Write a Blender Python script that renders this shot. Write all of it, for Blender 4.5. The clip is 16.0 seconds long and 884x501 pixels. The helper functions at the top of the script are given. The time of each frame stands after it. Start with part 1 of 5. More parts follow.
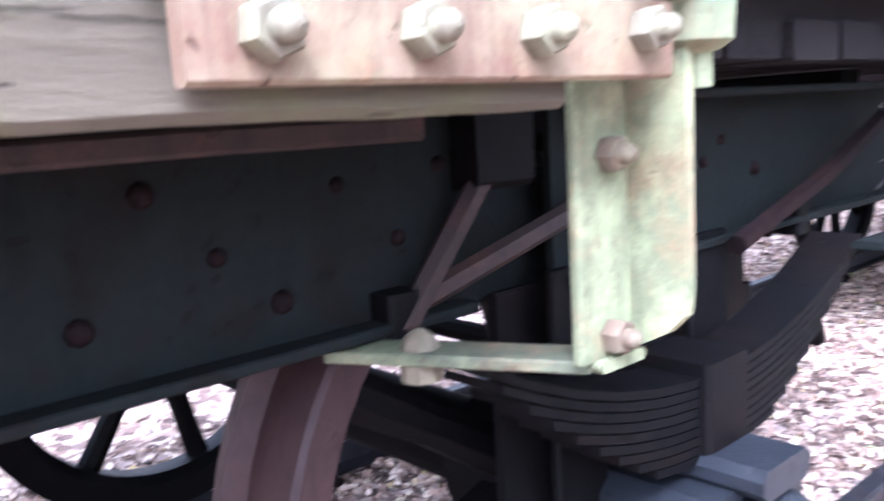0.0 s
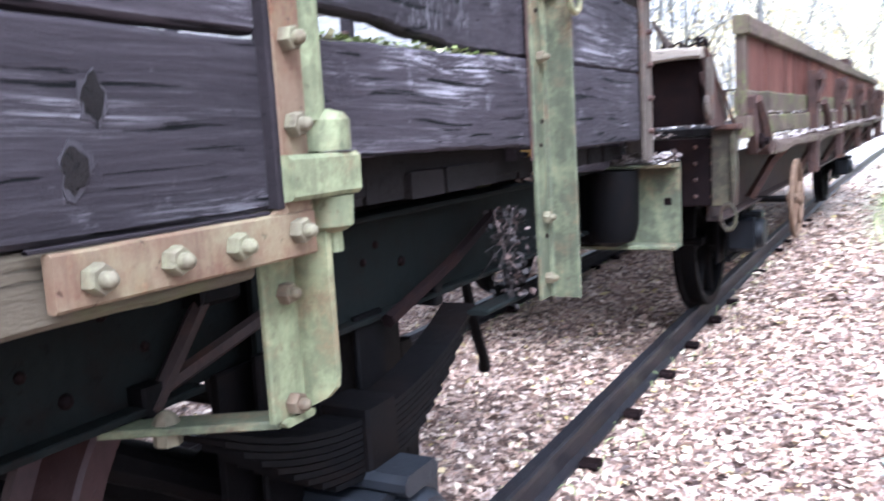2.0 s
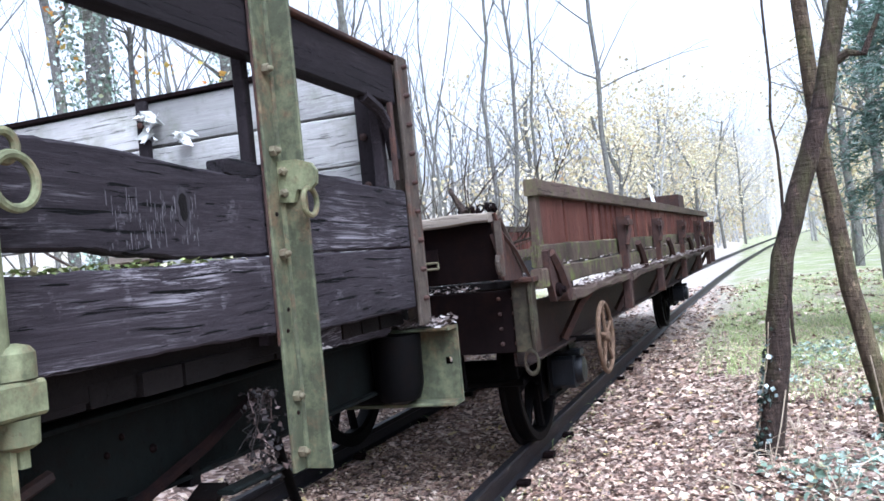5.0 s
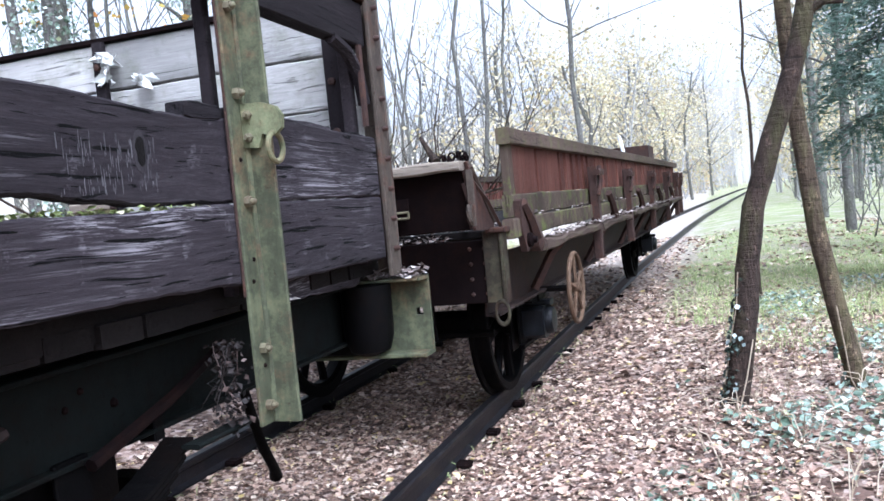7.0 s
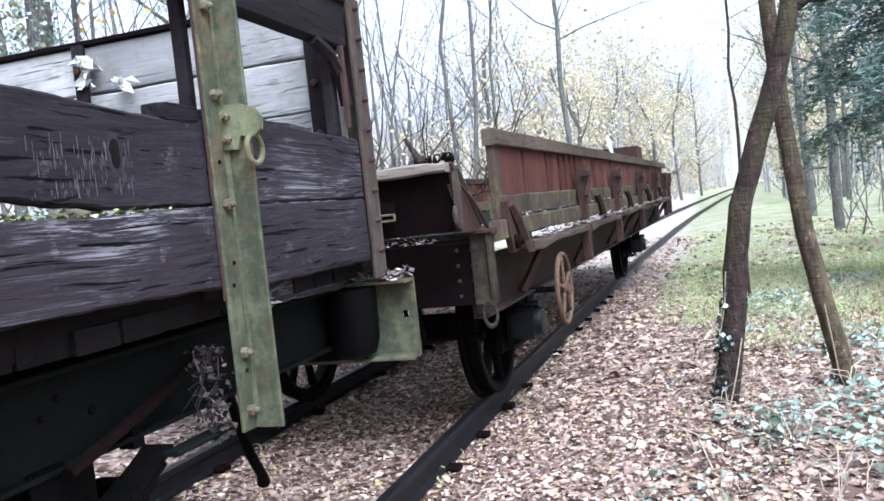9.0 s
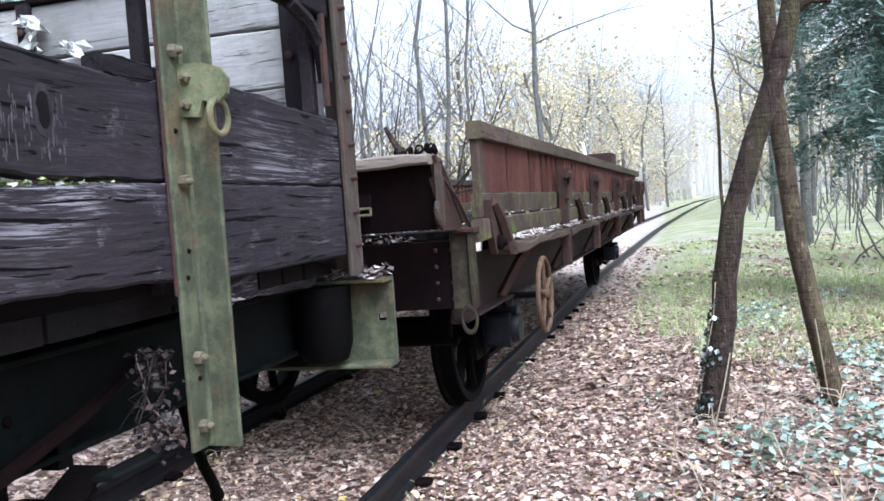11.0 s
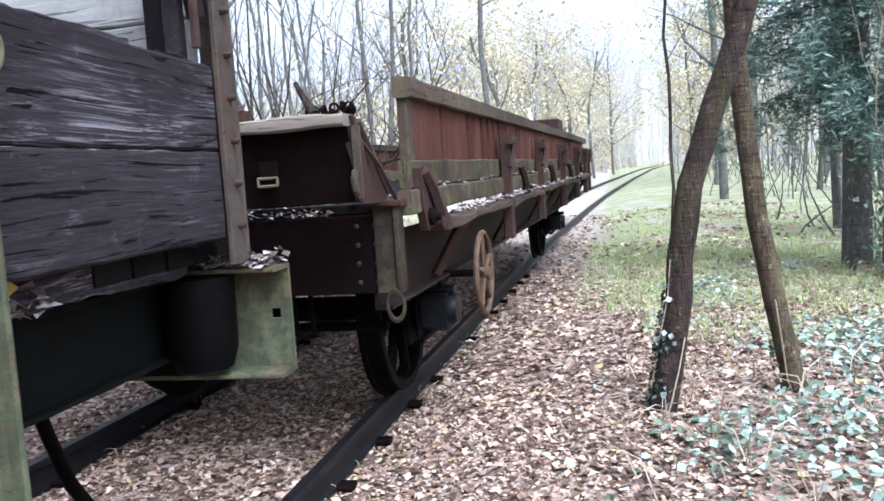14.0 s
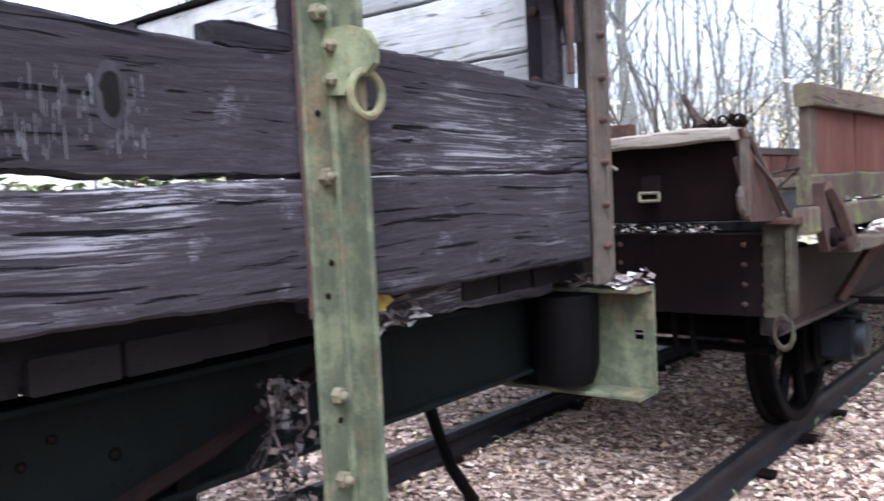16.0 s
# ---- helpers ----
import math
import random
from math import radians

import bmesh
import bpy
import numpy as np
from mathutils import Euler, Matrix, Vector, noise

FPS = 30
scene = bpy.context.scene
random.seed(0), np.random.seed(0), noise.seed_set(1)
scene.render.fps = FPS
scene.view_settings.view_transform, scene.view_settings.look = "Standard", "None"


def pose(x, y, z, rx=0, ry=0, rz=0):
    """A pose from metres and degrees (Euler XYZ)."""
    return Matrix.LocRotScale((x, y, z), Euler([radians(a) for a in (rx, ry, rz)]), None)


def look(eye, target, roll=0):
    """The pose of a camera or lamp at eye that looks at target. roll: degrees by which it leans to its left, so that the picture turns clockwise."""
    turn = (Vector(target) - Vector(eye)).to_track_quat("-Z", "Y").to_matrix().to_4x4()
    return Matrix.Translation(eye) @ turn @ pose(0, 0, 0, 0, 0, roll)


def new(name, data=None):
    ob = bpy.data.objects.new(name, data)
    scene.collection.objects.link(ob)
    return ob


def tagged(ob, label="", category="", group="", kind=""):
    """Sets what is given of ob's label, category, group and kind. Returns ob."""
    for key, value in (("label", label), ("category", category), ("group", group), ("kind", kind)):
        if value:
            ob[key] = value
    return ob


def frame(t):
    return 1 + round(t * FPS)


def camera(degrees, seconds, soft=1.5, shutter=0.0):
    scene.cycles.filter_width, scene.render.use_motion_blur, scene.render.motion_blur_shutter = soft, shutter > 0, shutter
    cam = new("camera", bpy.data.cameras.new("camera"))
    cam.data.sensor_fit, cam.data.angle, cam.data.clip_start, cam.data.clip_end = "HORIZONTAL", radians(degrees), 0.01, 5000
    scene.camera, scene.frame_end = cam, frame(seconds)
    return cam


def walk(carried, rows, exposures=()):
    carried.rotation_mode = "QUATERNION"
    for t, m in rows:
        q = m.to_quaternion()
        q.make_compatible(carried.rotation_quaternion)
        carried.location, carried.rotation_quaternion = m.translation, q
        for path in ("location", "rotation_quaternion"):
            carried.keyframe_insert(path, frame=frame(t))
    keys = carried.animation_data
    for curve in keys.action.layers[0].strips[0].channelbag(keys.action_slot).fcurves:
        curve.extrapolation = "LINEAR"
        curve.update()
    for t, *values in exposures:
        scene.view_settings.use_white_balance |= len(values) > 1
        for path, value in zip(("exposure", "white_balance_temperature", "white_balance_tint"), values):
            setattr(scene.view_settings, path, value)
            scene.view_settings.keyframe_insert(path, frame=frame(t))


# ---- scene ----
cam = camera(55.8, 16.0, soft=1.6, shutter=0.35)
PATH = [
    (0, (1.607, 0.095, 1.209), (0.129, 1.404, 0.892), -3.4),
    (0.5, (1.683, 0.069, 1.276), (0.456, 1.623, 0.994), -3.5),
    (1, (1.799, 0.0, 1.322), (0.621, 1.58, 0.982), -2.9),
    (1.5, (1.869, -0.094, 1.357), (0.725, 1.502, 0.979), -2.0),
    (2, (1.911, -0.217, 1.37), (0.96, 1.521, 1.098), -3.4),
    (2.5, (1.987, -0.305, 1.407), (1.235, 1.541, 1.243), -3.6),
    (3, (2.104, -0.28, 1.419), (1.37, 1.575, 1.286), -3.3),
    (3.5, (2.231, -0.246, 1.452), (1.505, 1.616, 1.371), -2.9),
    (4, (2.323, -0.291, 1.48), (1.614, 1.579, 1.46), -5.4),
    (6.3, (2.328, -0.248, 1.481), (1.667, 1.639, 1.511), -5.8),
    (6.5, (2.332, -0.253, 1.481), (1.686, 1.64, 1.459), -6.0),
    (7, (2.297, -0.213, 1.476), (1.667, 1.682, 1.372), -5.5),
    (7.5, (2.292, -0.208, 1.476), (1.648, 1.684, 1.411), -5.7),
    (8, (2.296, -0.199, 1.475), (1.657, 1.694, 1.391), -5.8),
    (8.5, (2.302, -0.193, 1.471), (1.666, 1.702, 1.399), -6.2),
    (9, (2.309, -0.185, 1.468), (1.7, 1.718, 1.369), -6.1),
    (9.2, (2.315, -0.183, 1.464), (1.689, 1.714, 1.373), -6.0),
    (11.3, (2.151, 0.151, 1.439), (1.627, 2.079, 1.336), -3.9),
    (11.5, (2.182, 0.195, 1.438), (1.578, 2.097, 1.309), -3.3),
    (12, (2.261, 0.266, 1.448), (1.611, 2.152, 1.309), -2.5),
    (12.5, (2.269, 0.315, 1.439), (1.618, 2.202, 1.302), -2.4),
    (13, (2.204, 0.408, 1.444), (1.684, 2.338, 1.375), -2.5),
    (13.5, (2.12, 0.502, 1.443), (1.647, 2.44, 1.303), -4.1),
    (14, (2.129, 0.61, 1.446), (1.717, 2.558, 1.259), -3.8),
    (14.5, (2.201, 0.681, 1.445), (1.593, 2.578, 1.264), -2.8),
    (15, (2.244, 0.708, 1.462), (1.384, 2.505, 1.28), -4.0),
    (15.5, (2.241, 0.702, 1.473), (1.185, 2.393, 1.313), -3.3),
    (16, (2.219, 0.66, 1.494), (0.957, 2.206, 1.363), -2.8),
]
walk(cam, [(t, look(eye, target, roll)) for t, eye, target, roll in PATH],
     exposures=[(0.0, 3.5, 4900, 22), (0.6, 2.95, 4850, 21), (1.1, 2.75, 5150, 16), (1.8, 2.5, 5100, 15), (2.6, 2.2, 5050, 15), (3.6, 1.57, 5100, 13), (7.0, 1.52, 5200, 13), (9.2, 1.52, 5200, 13), (11.5, 1.33, 5250, 12), (12.1, 1.3, 5250, 12), (12.6, 1.42, 5250, 12), (13.5, 1.32, 5250, 11), (14.2, 1.5, 5250, 12), (14.8, 1.55, 5250, 13), (15.5, 1.8, 5250, 14), (16.0, 1.85, 5250, 14)])

# ---- daylight: a bright overcast autumn sky ----
world = bpy.data.worlds.new("overcast_sky")
scene.world = world
world.use_nodes = True
wt = world.node_tree
sky = wt.nodes.new("ShaderNodeTexSky")
sky.sky_type, sky.sun_disc = "NISHITA", False
sky.sun_elevation, sky.sun_rotation = radians(52), radians(140)
sky.dust_density, sky.air_density, sky.ozone_density = 5.0, 1.0, 1.0
pale = wt.nodes.new("ShaderNodeHueSaturation")
pale.inputs["Saturation"].default_value = 0.08
wt.links.new(sky.outputs[0], pale.inputs["Color"])
wt.links.new(pale.outputs[0], wt.nodes["Background"].inputs[0])
wt.nodes["Background"].inputs[1].default_value = 0.15
sun = new("sun", bpy.data.lights.new("sun", "SUN"))
sun.data.energy, sun.data.angle, sun.data.color = 1.3, radians(30), (1.0, 0.97, 0.93)
sun.matrix_world = look((6, -7, 12), (0, 0, 0))


# ---- mesh helpers ----
class Mesh:
    """Vertices and faces, gathered before they become one mesh."""

    def __init__(self):
        self.v, self.f = [], []

    def add(self, v, f):
        n = len(self.v)
        self.v += v
        self.f += [tuple(i + n for i in q) for q in f]
        return self


def part(name, m, material, parent=None, label="", smooth=True):
    me = bpy.data.meshes.new(name)
    me.from_pydata(m.v, [], m.f)
    me.materials.append(material)
    if smooth:
        me.polygons.foreach_set("use_smooth", [True] * len(me.polygons))
        me.set_sharp_from_angle(angle=radians(38))
    me.update()
    ob = new(name, me)
    if parent:
        ob.parent = parent
    if label:
        ob["label"] = label
    return ob


def thing(name, label, category, group="", kind="", at=None):
    ob = new(name)
    ob.empty_display_size = 0.1
    if at is not None:
        ob.matrix_world = at
    return tagged(ob, label, category, group, kind)


AXIS = {"y": lambda a, u, v: (u, a, v), "x": lambda a, u, v: (a, u, v), "z": lambda a, u, v: (u, v, a)}


def bar(axis, a0, a1, u0, u1, v0, v1, seg=1, jag=0.0, cham=0.004, bow=0.0, seed=0.0, wild=3.0, m=None):
    """A chamfered bar or board along an axis; jag makes its long edges uneven."""
    m = m or Mesh()
    put, c = AXIS[axis], cham
    rings = []
    for i in range(seg + 1):
        k = i / seg
        a = a0 + (a1 - a0) * k
        p, q, w = v0, v1, 0.0
        if jag:
            p += jag * noise.noise((a * wild, seed, 1.3)) + 0.4 * jag * noise.noise((a * wild * 6, seed, 7.7))
            q += jag * noise.noise((a * wild, seed, 9.1)) + 0.4 * jag * noise.noise((a * wild * 6, seed, 4.2))
            w = 0.25 * jag * noise.noise((a * wild * 0.7, seed, 2.2))
        w += bow * 4 * k * (1 - k)
        s, t = u0 + w, u1 + w
        rings.append([put(a, *p2) for p2 in ((s + c, p), (t - c, p), (t, p + c), (t, q - c), (t - c, q), (s + c, q), (s, q - c), (s, p + c))])
    v = [x for r in rings for x in r]
    f = [tuple(8 * i + j for j in range(8))[::-1] for i in (0,)] + [tuple(8 * seg + j for j in range(8))]
    for i in range(seg):
        for j in range(8):
            f.append((8 * i + j, 8 * i + (j + 1) % 8, 8 * i + 8 + (j + 1) % 8, 8 * i + 8 + j))
    return m.add(v, f)


def tube(points, radii, sides=6, m=None, caps=True):
    m = m or Mesh()
    pts = [Vector(p) for p in points]
    radii = radii if isinstance(radii, (list, tuple)) else [radii] * len(pts)
    v, f = [], []
    up = Vector((0.31, 0.17, 0.93))
    for i, p in enumerate(pts):
        d = (pts[min(i + 1, len(pts) - 1)] - pts[max(i - 1, 0)]).normalized()
        x = d.cross(up)
        x = x.normalized() if x.length > 1e-3 else Vector((1, 0, 0))
        y = d.cross(x)
        for j in range(sides):
            g = 2 * math.pi * j / sides
            v.append(tuple(p + radii[i] * (math.cos(g) * x + math.sin(g) * y)))
    for i in range(len(pts) - 1):
        for j in range(sides):
            f.append((sides * i + j, sides * i + (j + 1) % sides, sides * (i + 1) + (j + 1) % sides, sides * (i + 1) + j))
    if caps:
        f += [tuple(range(sides))[::-1], tuple(range(sides * (len(pts) - 1), sides * len(pts)))]
    return m.add(v, f)


def lathe(axis, centre, profile, n=40, m=None, start=0.0, close=False):
    """A profile of (along, radius) turned round an axis."""
    m = m or Mesh()
    put, v, f, k = AXIS[axis], [], [], len(profile)
    c = centre
    for i in range(n):
        g = start + 2 * math.pi * i / n
        for a, r in profile:
            p = put(a, r * math.cos(g), r * math.sin(g))
            v.append((p[0] + c[0], p[1] + c[1], p[2] + c[2]))
    for i in range(n):
        b, d = k * i, k * ((i + 1) % n)
        for j in range(k if close else k - 1):
            l = (j + 1) % k
            f.append((b + j, d + j, d + l, b + l))
    if not close:
        f += [tuple(k * i for i in range(n)), tuple(k * i + k - 1 for i in range(n))[::-1]]
    return m.add(v, f)


def ring(centre, r, thick, axis="x", n=28, m=None):
    prof = [(thick * math.sin(g), r + thick * math.cos(g)) for g in [2 * math.pi * k / 8 for k in range(8)]]
    return lathe(axis, centre, prof, n, m, close=True)


def nut(x, y, z, s=0.017, stud=0.014, turn=0.3, m=None):
    """A hexagon nut on the +x side of a plate, with the rounded end of its bolt."""
    m = lathe("x", (x, y, z), [(-0.002, s * 0.9), (0.001, s), (s * 0.85, s), (s * 1.05, s * 0.86)], 6, m, turn)
    return lathe("x", (x, y, z), [(s * 0.9, s * 0.55), (s * 1.0 + stud * 0.7, s * 0.55), (s + stud, s * 0.4), (s + stud * 1.2, s * 0.12)], 10, m)


def rivet(x, y, z, r=0.01, m=None):
    return lathe("x", (x, y, z), [(-0.002, r), (r * 0.3, r * 0.95), (r * 0.7, r * 0.65), (r * 0.85, r * 0.15)], 8, m)


# ---- materials ----
def rgb(h):
    return (*h, 1.0)


class Nodes:
    def __init__(self, name):
        self.mat = bpy.data.materials.new(name)
        self.mat.use_nodes = True
        self.t = self.mat.node_tree
        self.bsdf = self.t.nodes["Principled BSDF"]
        self.co = self.t.nodes.new("ShaderNodeTexCoord").outputs["Object"]
        self.info = self.t.nodes.new("ShaderNodeObjectInfo")

    def n(self, kind, **values):
        node = self.t.nodes.new(kind)
        for k, v in values.items():
            key = int(k[1:]) if k[0] == "i" and k[1:].isdigit() else k
            self.set(node, key, v)
        return node

    def set(self, node, key, v):
        s = node.inputs[key]
        if isinstance(v, bpy.types.NodeSocket):
            self.t.links.new(v, s)
        else:
            s.default_value = v

    def place(self, scale, shift=True):
        mp = self.n("ShaderNodeMapping", Vector=self.co, Scale=scale)
        if shift:
            off = self.n("ShaderNodeVectorMath", i0=self.info.outputs["Random"], i1=(17.0, 31.0, 23.0))
            off.operation = "MULTIPLY"
            self.t.links.new(off.outputs[0], mp.inputs["Location"])
        return mp.outputs[0]

    def noise(self, vec, scale=5.0, detail=4.0, rough=0.6, dist=0.0):
        return self.n("ShaderNodeTexNoise", Vector=vec, Scale=scale, Detail=detail, Roughness=rough, Distortion=dist).outputs["Fac"]

    def ramp(self, fac, stops):
        r = self.t.nodes.new("ShaderNodeValToRGB")
        e = r.color_ramp.elements
        while len(e) < len(stops):
            e.new(0.5)
        for q, (p, c) in zip(e, stops):
            q.position, q.color = p, rgb(c) if not isinstance(c, (int, float)) else (c, c, c, 1)
        self.t.links.new(fac, r.inputs[0])
        return r.outputs[0]

    def mix(self, a, b, fac, mode="MIX"):
        x = self.t.nodes.new("ShaderNodeMix")
        x.data_type, x.blend_type = "RGBA", mode
        self.set(x, 0, fac), self.set(x, 6, a if not isinstance(a, tuple) else rgb(a)), self.set(x, 7, b if not isinstance(b, tuple) else rgb(b))
        return x.outputs[2]

    def math(self, op, a, b=0.0):
        x = self.t.nodes.new("ShaderNodeMath")
        x.operation = op
        self.set(x, 0, a), self.set(x, 1, b)
        return x.outputs[0]

    def done(self, colour, rough=0.8, metal=0.0, height=None, strength=0.4, dist=0.01, spec=0.4):
        self.set(self.bsdf, "Base Color", colour if not isinstance(colour, tuple) else rgb(colour))
        self.set(self.bsdf, "Roughness", rough)
        self.set(self.bsdf, "Metallic", metal)
        self.set(self.bsdf, "Specular IOR Level", spec)
        if height is not None:
            b = self.n("ShaderNodeBump", Strength=strength, Distance=dist, Height=height)
            self.t.links.new(b.outputs[0], self.bsdf.inputs["Normal"])
        return self.mat


def wood(name, dark, mid, light, along="y", streak=0.5, moss=0.0, crack=0.5):
    """Weathered timber: grain along an axis, bleached ridges in patches, checks, and moss if asked."""
    k = Nodes(name)
    st = {"y": (1, 0.05, 1), "x": (0.05, 1, 1), "z": (1, 1, 0.05)}[along]
    wide = {"y": (1, 0.22, 1), "x": (0.22, 1, 1), "z": (1, 1, 0.22)}[along]
    g, w = k.place(st), k.place(wide)
    swirl = k.n("ShaderNodeTexNoise", Vector=w, Scale=5.0, Detail=2.0, Roughness=0.5)
    small = k.n("ShaderNodeVectorMath", i0=swirl.outputs["Color"], i1=(0.055, 0.055, 0.055))
    small.operation = "MULTIPLY"
    bent = k.n("ShaderNodeVectorMath", i0=g, i1=small.outputs[0])
    bent.operation = "ADD"
    g = bent.outputs[0]
    lines = k.noise(g, 95, 4, 0.6, 0.4)
    grain = k.noise(g, 240, 6, 0.78, 0.1)
    fine = k.noise(g, 420, 3, 0.7)
    patch = k.noise(w, 4.5, 4, 0.65)
    spot = k.noise(k.place((1, 1, 1)), 9, 5, 0.7)
    col = k.ramp(k.math("ADD", k.math("MULTIPLY", lines, 0.4), k.math("MULTIPLY", grain, 0.6)), [(0.3, tuple(0.5 * a + 0.5 * b for a, b in zip(dark, mid))), (0.5, mid), (0.7, tuple(0.92 * a + 0.08 * b for a, b in zip(mid, light)))])
    ridge = k.math("MULTIPLY", k.ramp(lines, [(0.44, 0.1), (0.56, 1.0)]), k.ramp(k.noise(g, 230, 5, 0.78), [(0.5, 0.0), (0.545, 1.0)]))
    bleach = k.math("MULTIPLY", ridge, k.ramp(patch, [(0.5, 0.03), (0.62, 1.0)]))
    col = k.mix(col, light, k.math("MULTIPLY", bleach, streak))
    scuff = k.math("MULTIPLY", k.ramp(spot, [(0.6, 0.0), (0.72, 1.0)]), k.ramp(fine, [(0.44, 0.0), (0.56, 1.0)]))
    col = k.mix(col, light, k.math("MULTIPLY", scuff, 0.75 * streak))
    checks = k.ramp(k.noise(g, 85, 5, 0.6, 0.3), [(0.37, 1.0), (0.395, 0.0)])
    col = k.mix(col, tuple(0.2 * c for c in dark), k.math("MULTIPLY", checks, crack))
    if moss:
        tuft = k.ramp(k.noise(k.place((1, 1, 1)), 7, 5, 0.7), [(0.5, 0.0), (0.64, 1.0)])
        col = k.mix(col, (0.085, 0.098, 0.03), k.math("MULTIPLY", tuft, moss))
    col = k.mix(col, k.ramp(k.noise(w, 2.2, 5, 0.6), [(0.3, 0.5), (0.5, 0.95), (0.72, 1.3)]), 1.0, "MULTIPLY")
    col = k.mix(col, k.ramp(k.info.outputs["Random"], [(0.0, 0.75), (1.0, 1.25)]), 1.0, "MULTIPLY")
    h = k.math("SUBTRACT", k.math("ADD", k.math("MULTIPLY", lines, 0.6), k.math("MULTIPLY", grain, 0.7)), k.math("MULTIPLY", checks, 1.2))
    return k.done(col, 0.85, 0, h, 0.9, 0.0032, 0.12)


def steel(name, paint, paint2, rust=(0.11, 0.045, 0.022), rusty=0.5, rough=0.75, lichen=0.0, size=1.0, spec=0.2):
    """Old painted or bare iron: blotched paint, rust in patches and specks, streaks, lichen if asked."""
    k = Nodes(name)
    a = k.place((1, 1, 1))
    big = k.noise(a, 5 * size, 5, 0.65)
    mid = k.noise(a, 26 * size, 5, 0.7)
    fine = k.noise(a, 140, 3, 0.7)
    col = k.ramp(mid, [(0.3, paint), (0.7, paint2)])
    drip = k.noise(k.place((1, 1, 0.08)), 45, 3, 0.6)
    col = k.mix(col, tuple(0.55 * c for c in paint), k.ramp(drip, [(0.5, 0.0), (0.75, 0.6)]))
    spots = k.math("MULTIPLY", k.ramp(k.math("ADD", k.math("MULTIPLY", big, 0.6), k.math("MULTIPLY", mid, 0.4)), [(0.5, 0.0), (0.6, 1.0)]), rusty)
    rustc = k.ramp(fine, [(0.3, tuple(0.5 * c for c in rust)), (0.7, tuple(min(1, 1.7 * c) for c in rust))])
    col = k.mix(col, rustc, spots)
    pits = k.ramp(k.noise(a, 60, 2, 0.5), [(0.66, 0.0), (0.72, 1.0)])
    col = k.mix(col, tuple(0.3 * c for c in rust), k.math("MULTIPLY", pits, 0.8 * rusty))
    if lichen:
        col = k.mix(col, (0.36, 0.38, 0.2), k.math("MULTIPLY", k.ramp(k.noise(a, 11, 6, 0.75), [(0.46, 0.0), (0.62, 1.0)]), lichen))
    h = k.math("ADD", k.math("MULTIPLY", mid, 0.5), k.math("MULTIPLY", fine, 0.4))
    return k.done(col, rough, 0.0, k.math("SUBTRACT", h, k.math("MULTIPLY", pits, 0.4)), 0.45, 0.004, spec)


def island(name, stops, rough=0.7, spec=0.4, clear=0.0):
    """Leaves and other loose pieces: each takes its own colour."""
    k = Nodes(name)
    rnd = k.t.nodes.new("ShaderNodeNewGeometry").outputs["Random Per Island"]
    col = k.ramp(rnd, stops)
    vein = k.noise(k.place((1, 1, 1)), 70, 2, 0.5)
    col = k.mix(col, (0.5, 0.5, 0.5), 0.35, "OVERLAY")
    col = k.mix(col, k.ramp(vein, [(0.3, 0.55), (0.7, 1.25)]), 0.5, "MULTIPLY")
    if clear:
        glow = k.n("ShaderNodeBsdfTranslucent", Color=col)
        both = k.n("ShaderNodeMixShader", i0=clear, i1=k.bsdf.outputs[0], i2=glow.outputs[0])
        k.t.links.new(both.outputs[0], k.t.nodes["Material Output"].inputs["Surface"])
    return k.done(col, rough, 0, None, spec=spec)


def bark(name, a, b, moss=0.0, size=1.0):
    """Bark: long furrows, cross bands, pale lichen blotches and moss if asked."""
    k = Nodes(name)
    v = k.place((1, 1, 0.35))
    n1, n2 = k.noise(v, 9 * size, 6, 0.7), k.noise(k.place((1, 1, 0.2)), 40 * size, 4, 0.7)
    band = k.noise(k.place((0.6, 0.6, 4.0)), 11 * size, 4, 0.7)
    col = k.mix(k.ramp(n2, [(0.3, a), (0.7, b)]), tuple(1.5 * c for c in b), k.ramp(n1, [(0.5, 0.0), (0.7, 0.7)]))
    col = k.mix(col, tuple(0.5 * c for c in a), k.ramp(band, [(0.56, 0.0), (0.66, 0.8)]))
    col = k.mix(col, tuple(min(0.5, 3.2 * c) for c in b), k.ramp(k.noise(k.place((1, 1, 0.6)), 16 * size, 6, 0.8), [(0.58, 0.0), (0.68, 0.75)]))
    if moss:
        col = k.mix(col, (0.16, 0.18, 0.05), k.math("MULTIPLY", k.ramp(k.noise(v, 5, 5, 0.7), [(0.46, 0.0), (0.62, 1.0)]), moss))
    return k.done(col, 0.9, 0, k.math("ADD", n2, k.math("SUBTRACT", n1, k.math("MULTIPLY", band, 0.6))), 1.0, 0.03, 0.2)


M_SIDE = wood("dark_weathered_wood", (0.0042, 0.0034, 0.0039), (0.0215, 0.0172, 0.0194), (0.27, 0.252, 0.266), "y", 0.6, crack=1.0)
M_DOOR = wood("door_wood", (0.0045, 0.0037, 0.0042), (0.024, 0.0192, 0.0215), (0.27, 0.252, 0.262), "y", 0.5, crack=1.0)
M_SILL = wood("sill_wood", (0.028, 0.02352, 0.01456), (0.0728, 0.0588, 0.0392), (0.1344, 0.112, 0.084), "y", 0.5, moss=0.3)
M_END = wood("bleached_grey_wood", (0.1216, 0.1168, 0.1075), (0.3366, 0.3225, 0.3038), (0.5423, 0.5282, 0.5049), "x", 0.5, crack=0.6, moss=0.3)
# rotten wood taken near black, so the floor's shade is in its colour
M_FLOOR = wood("rotten_shaded_wood", (0.0024, 0.002, 0.0018), (0.0064, 0.0048, 0.0044), (0.02, 0.016, 0.0136), "x", 0.4)
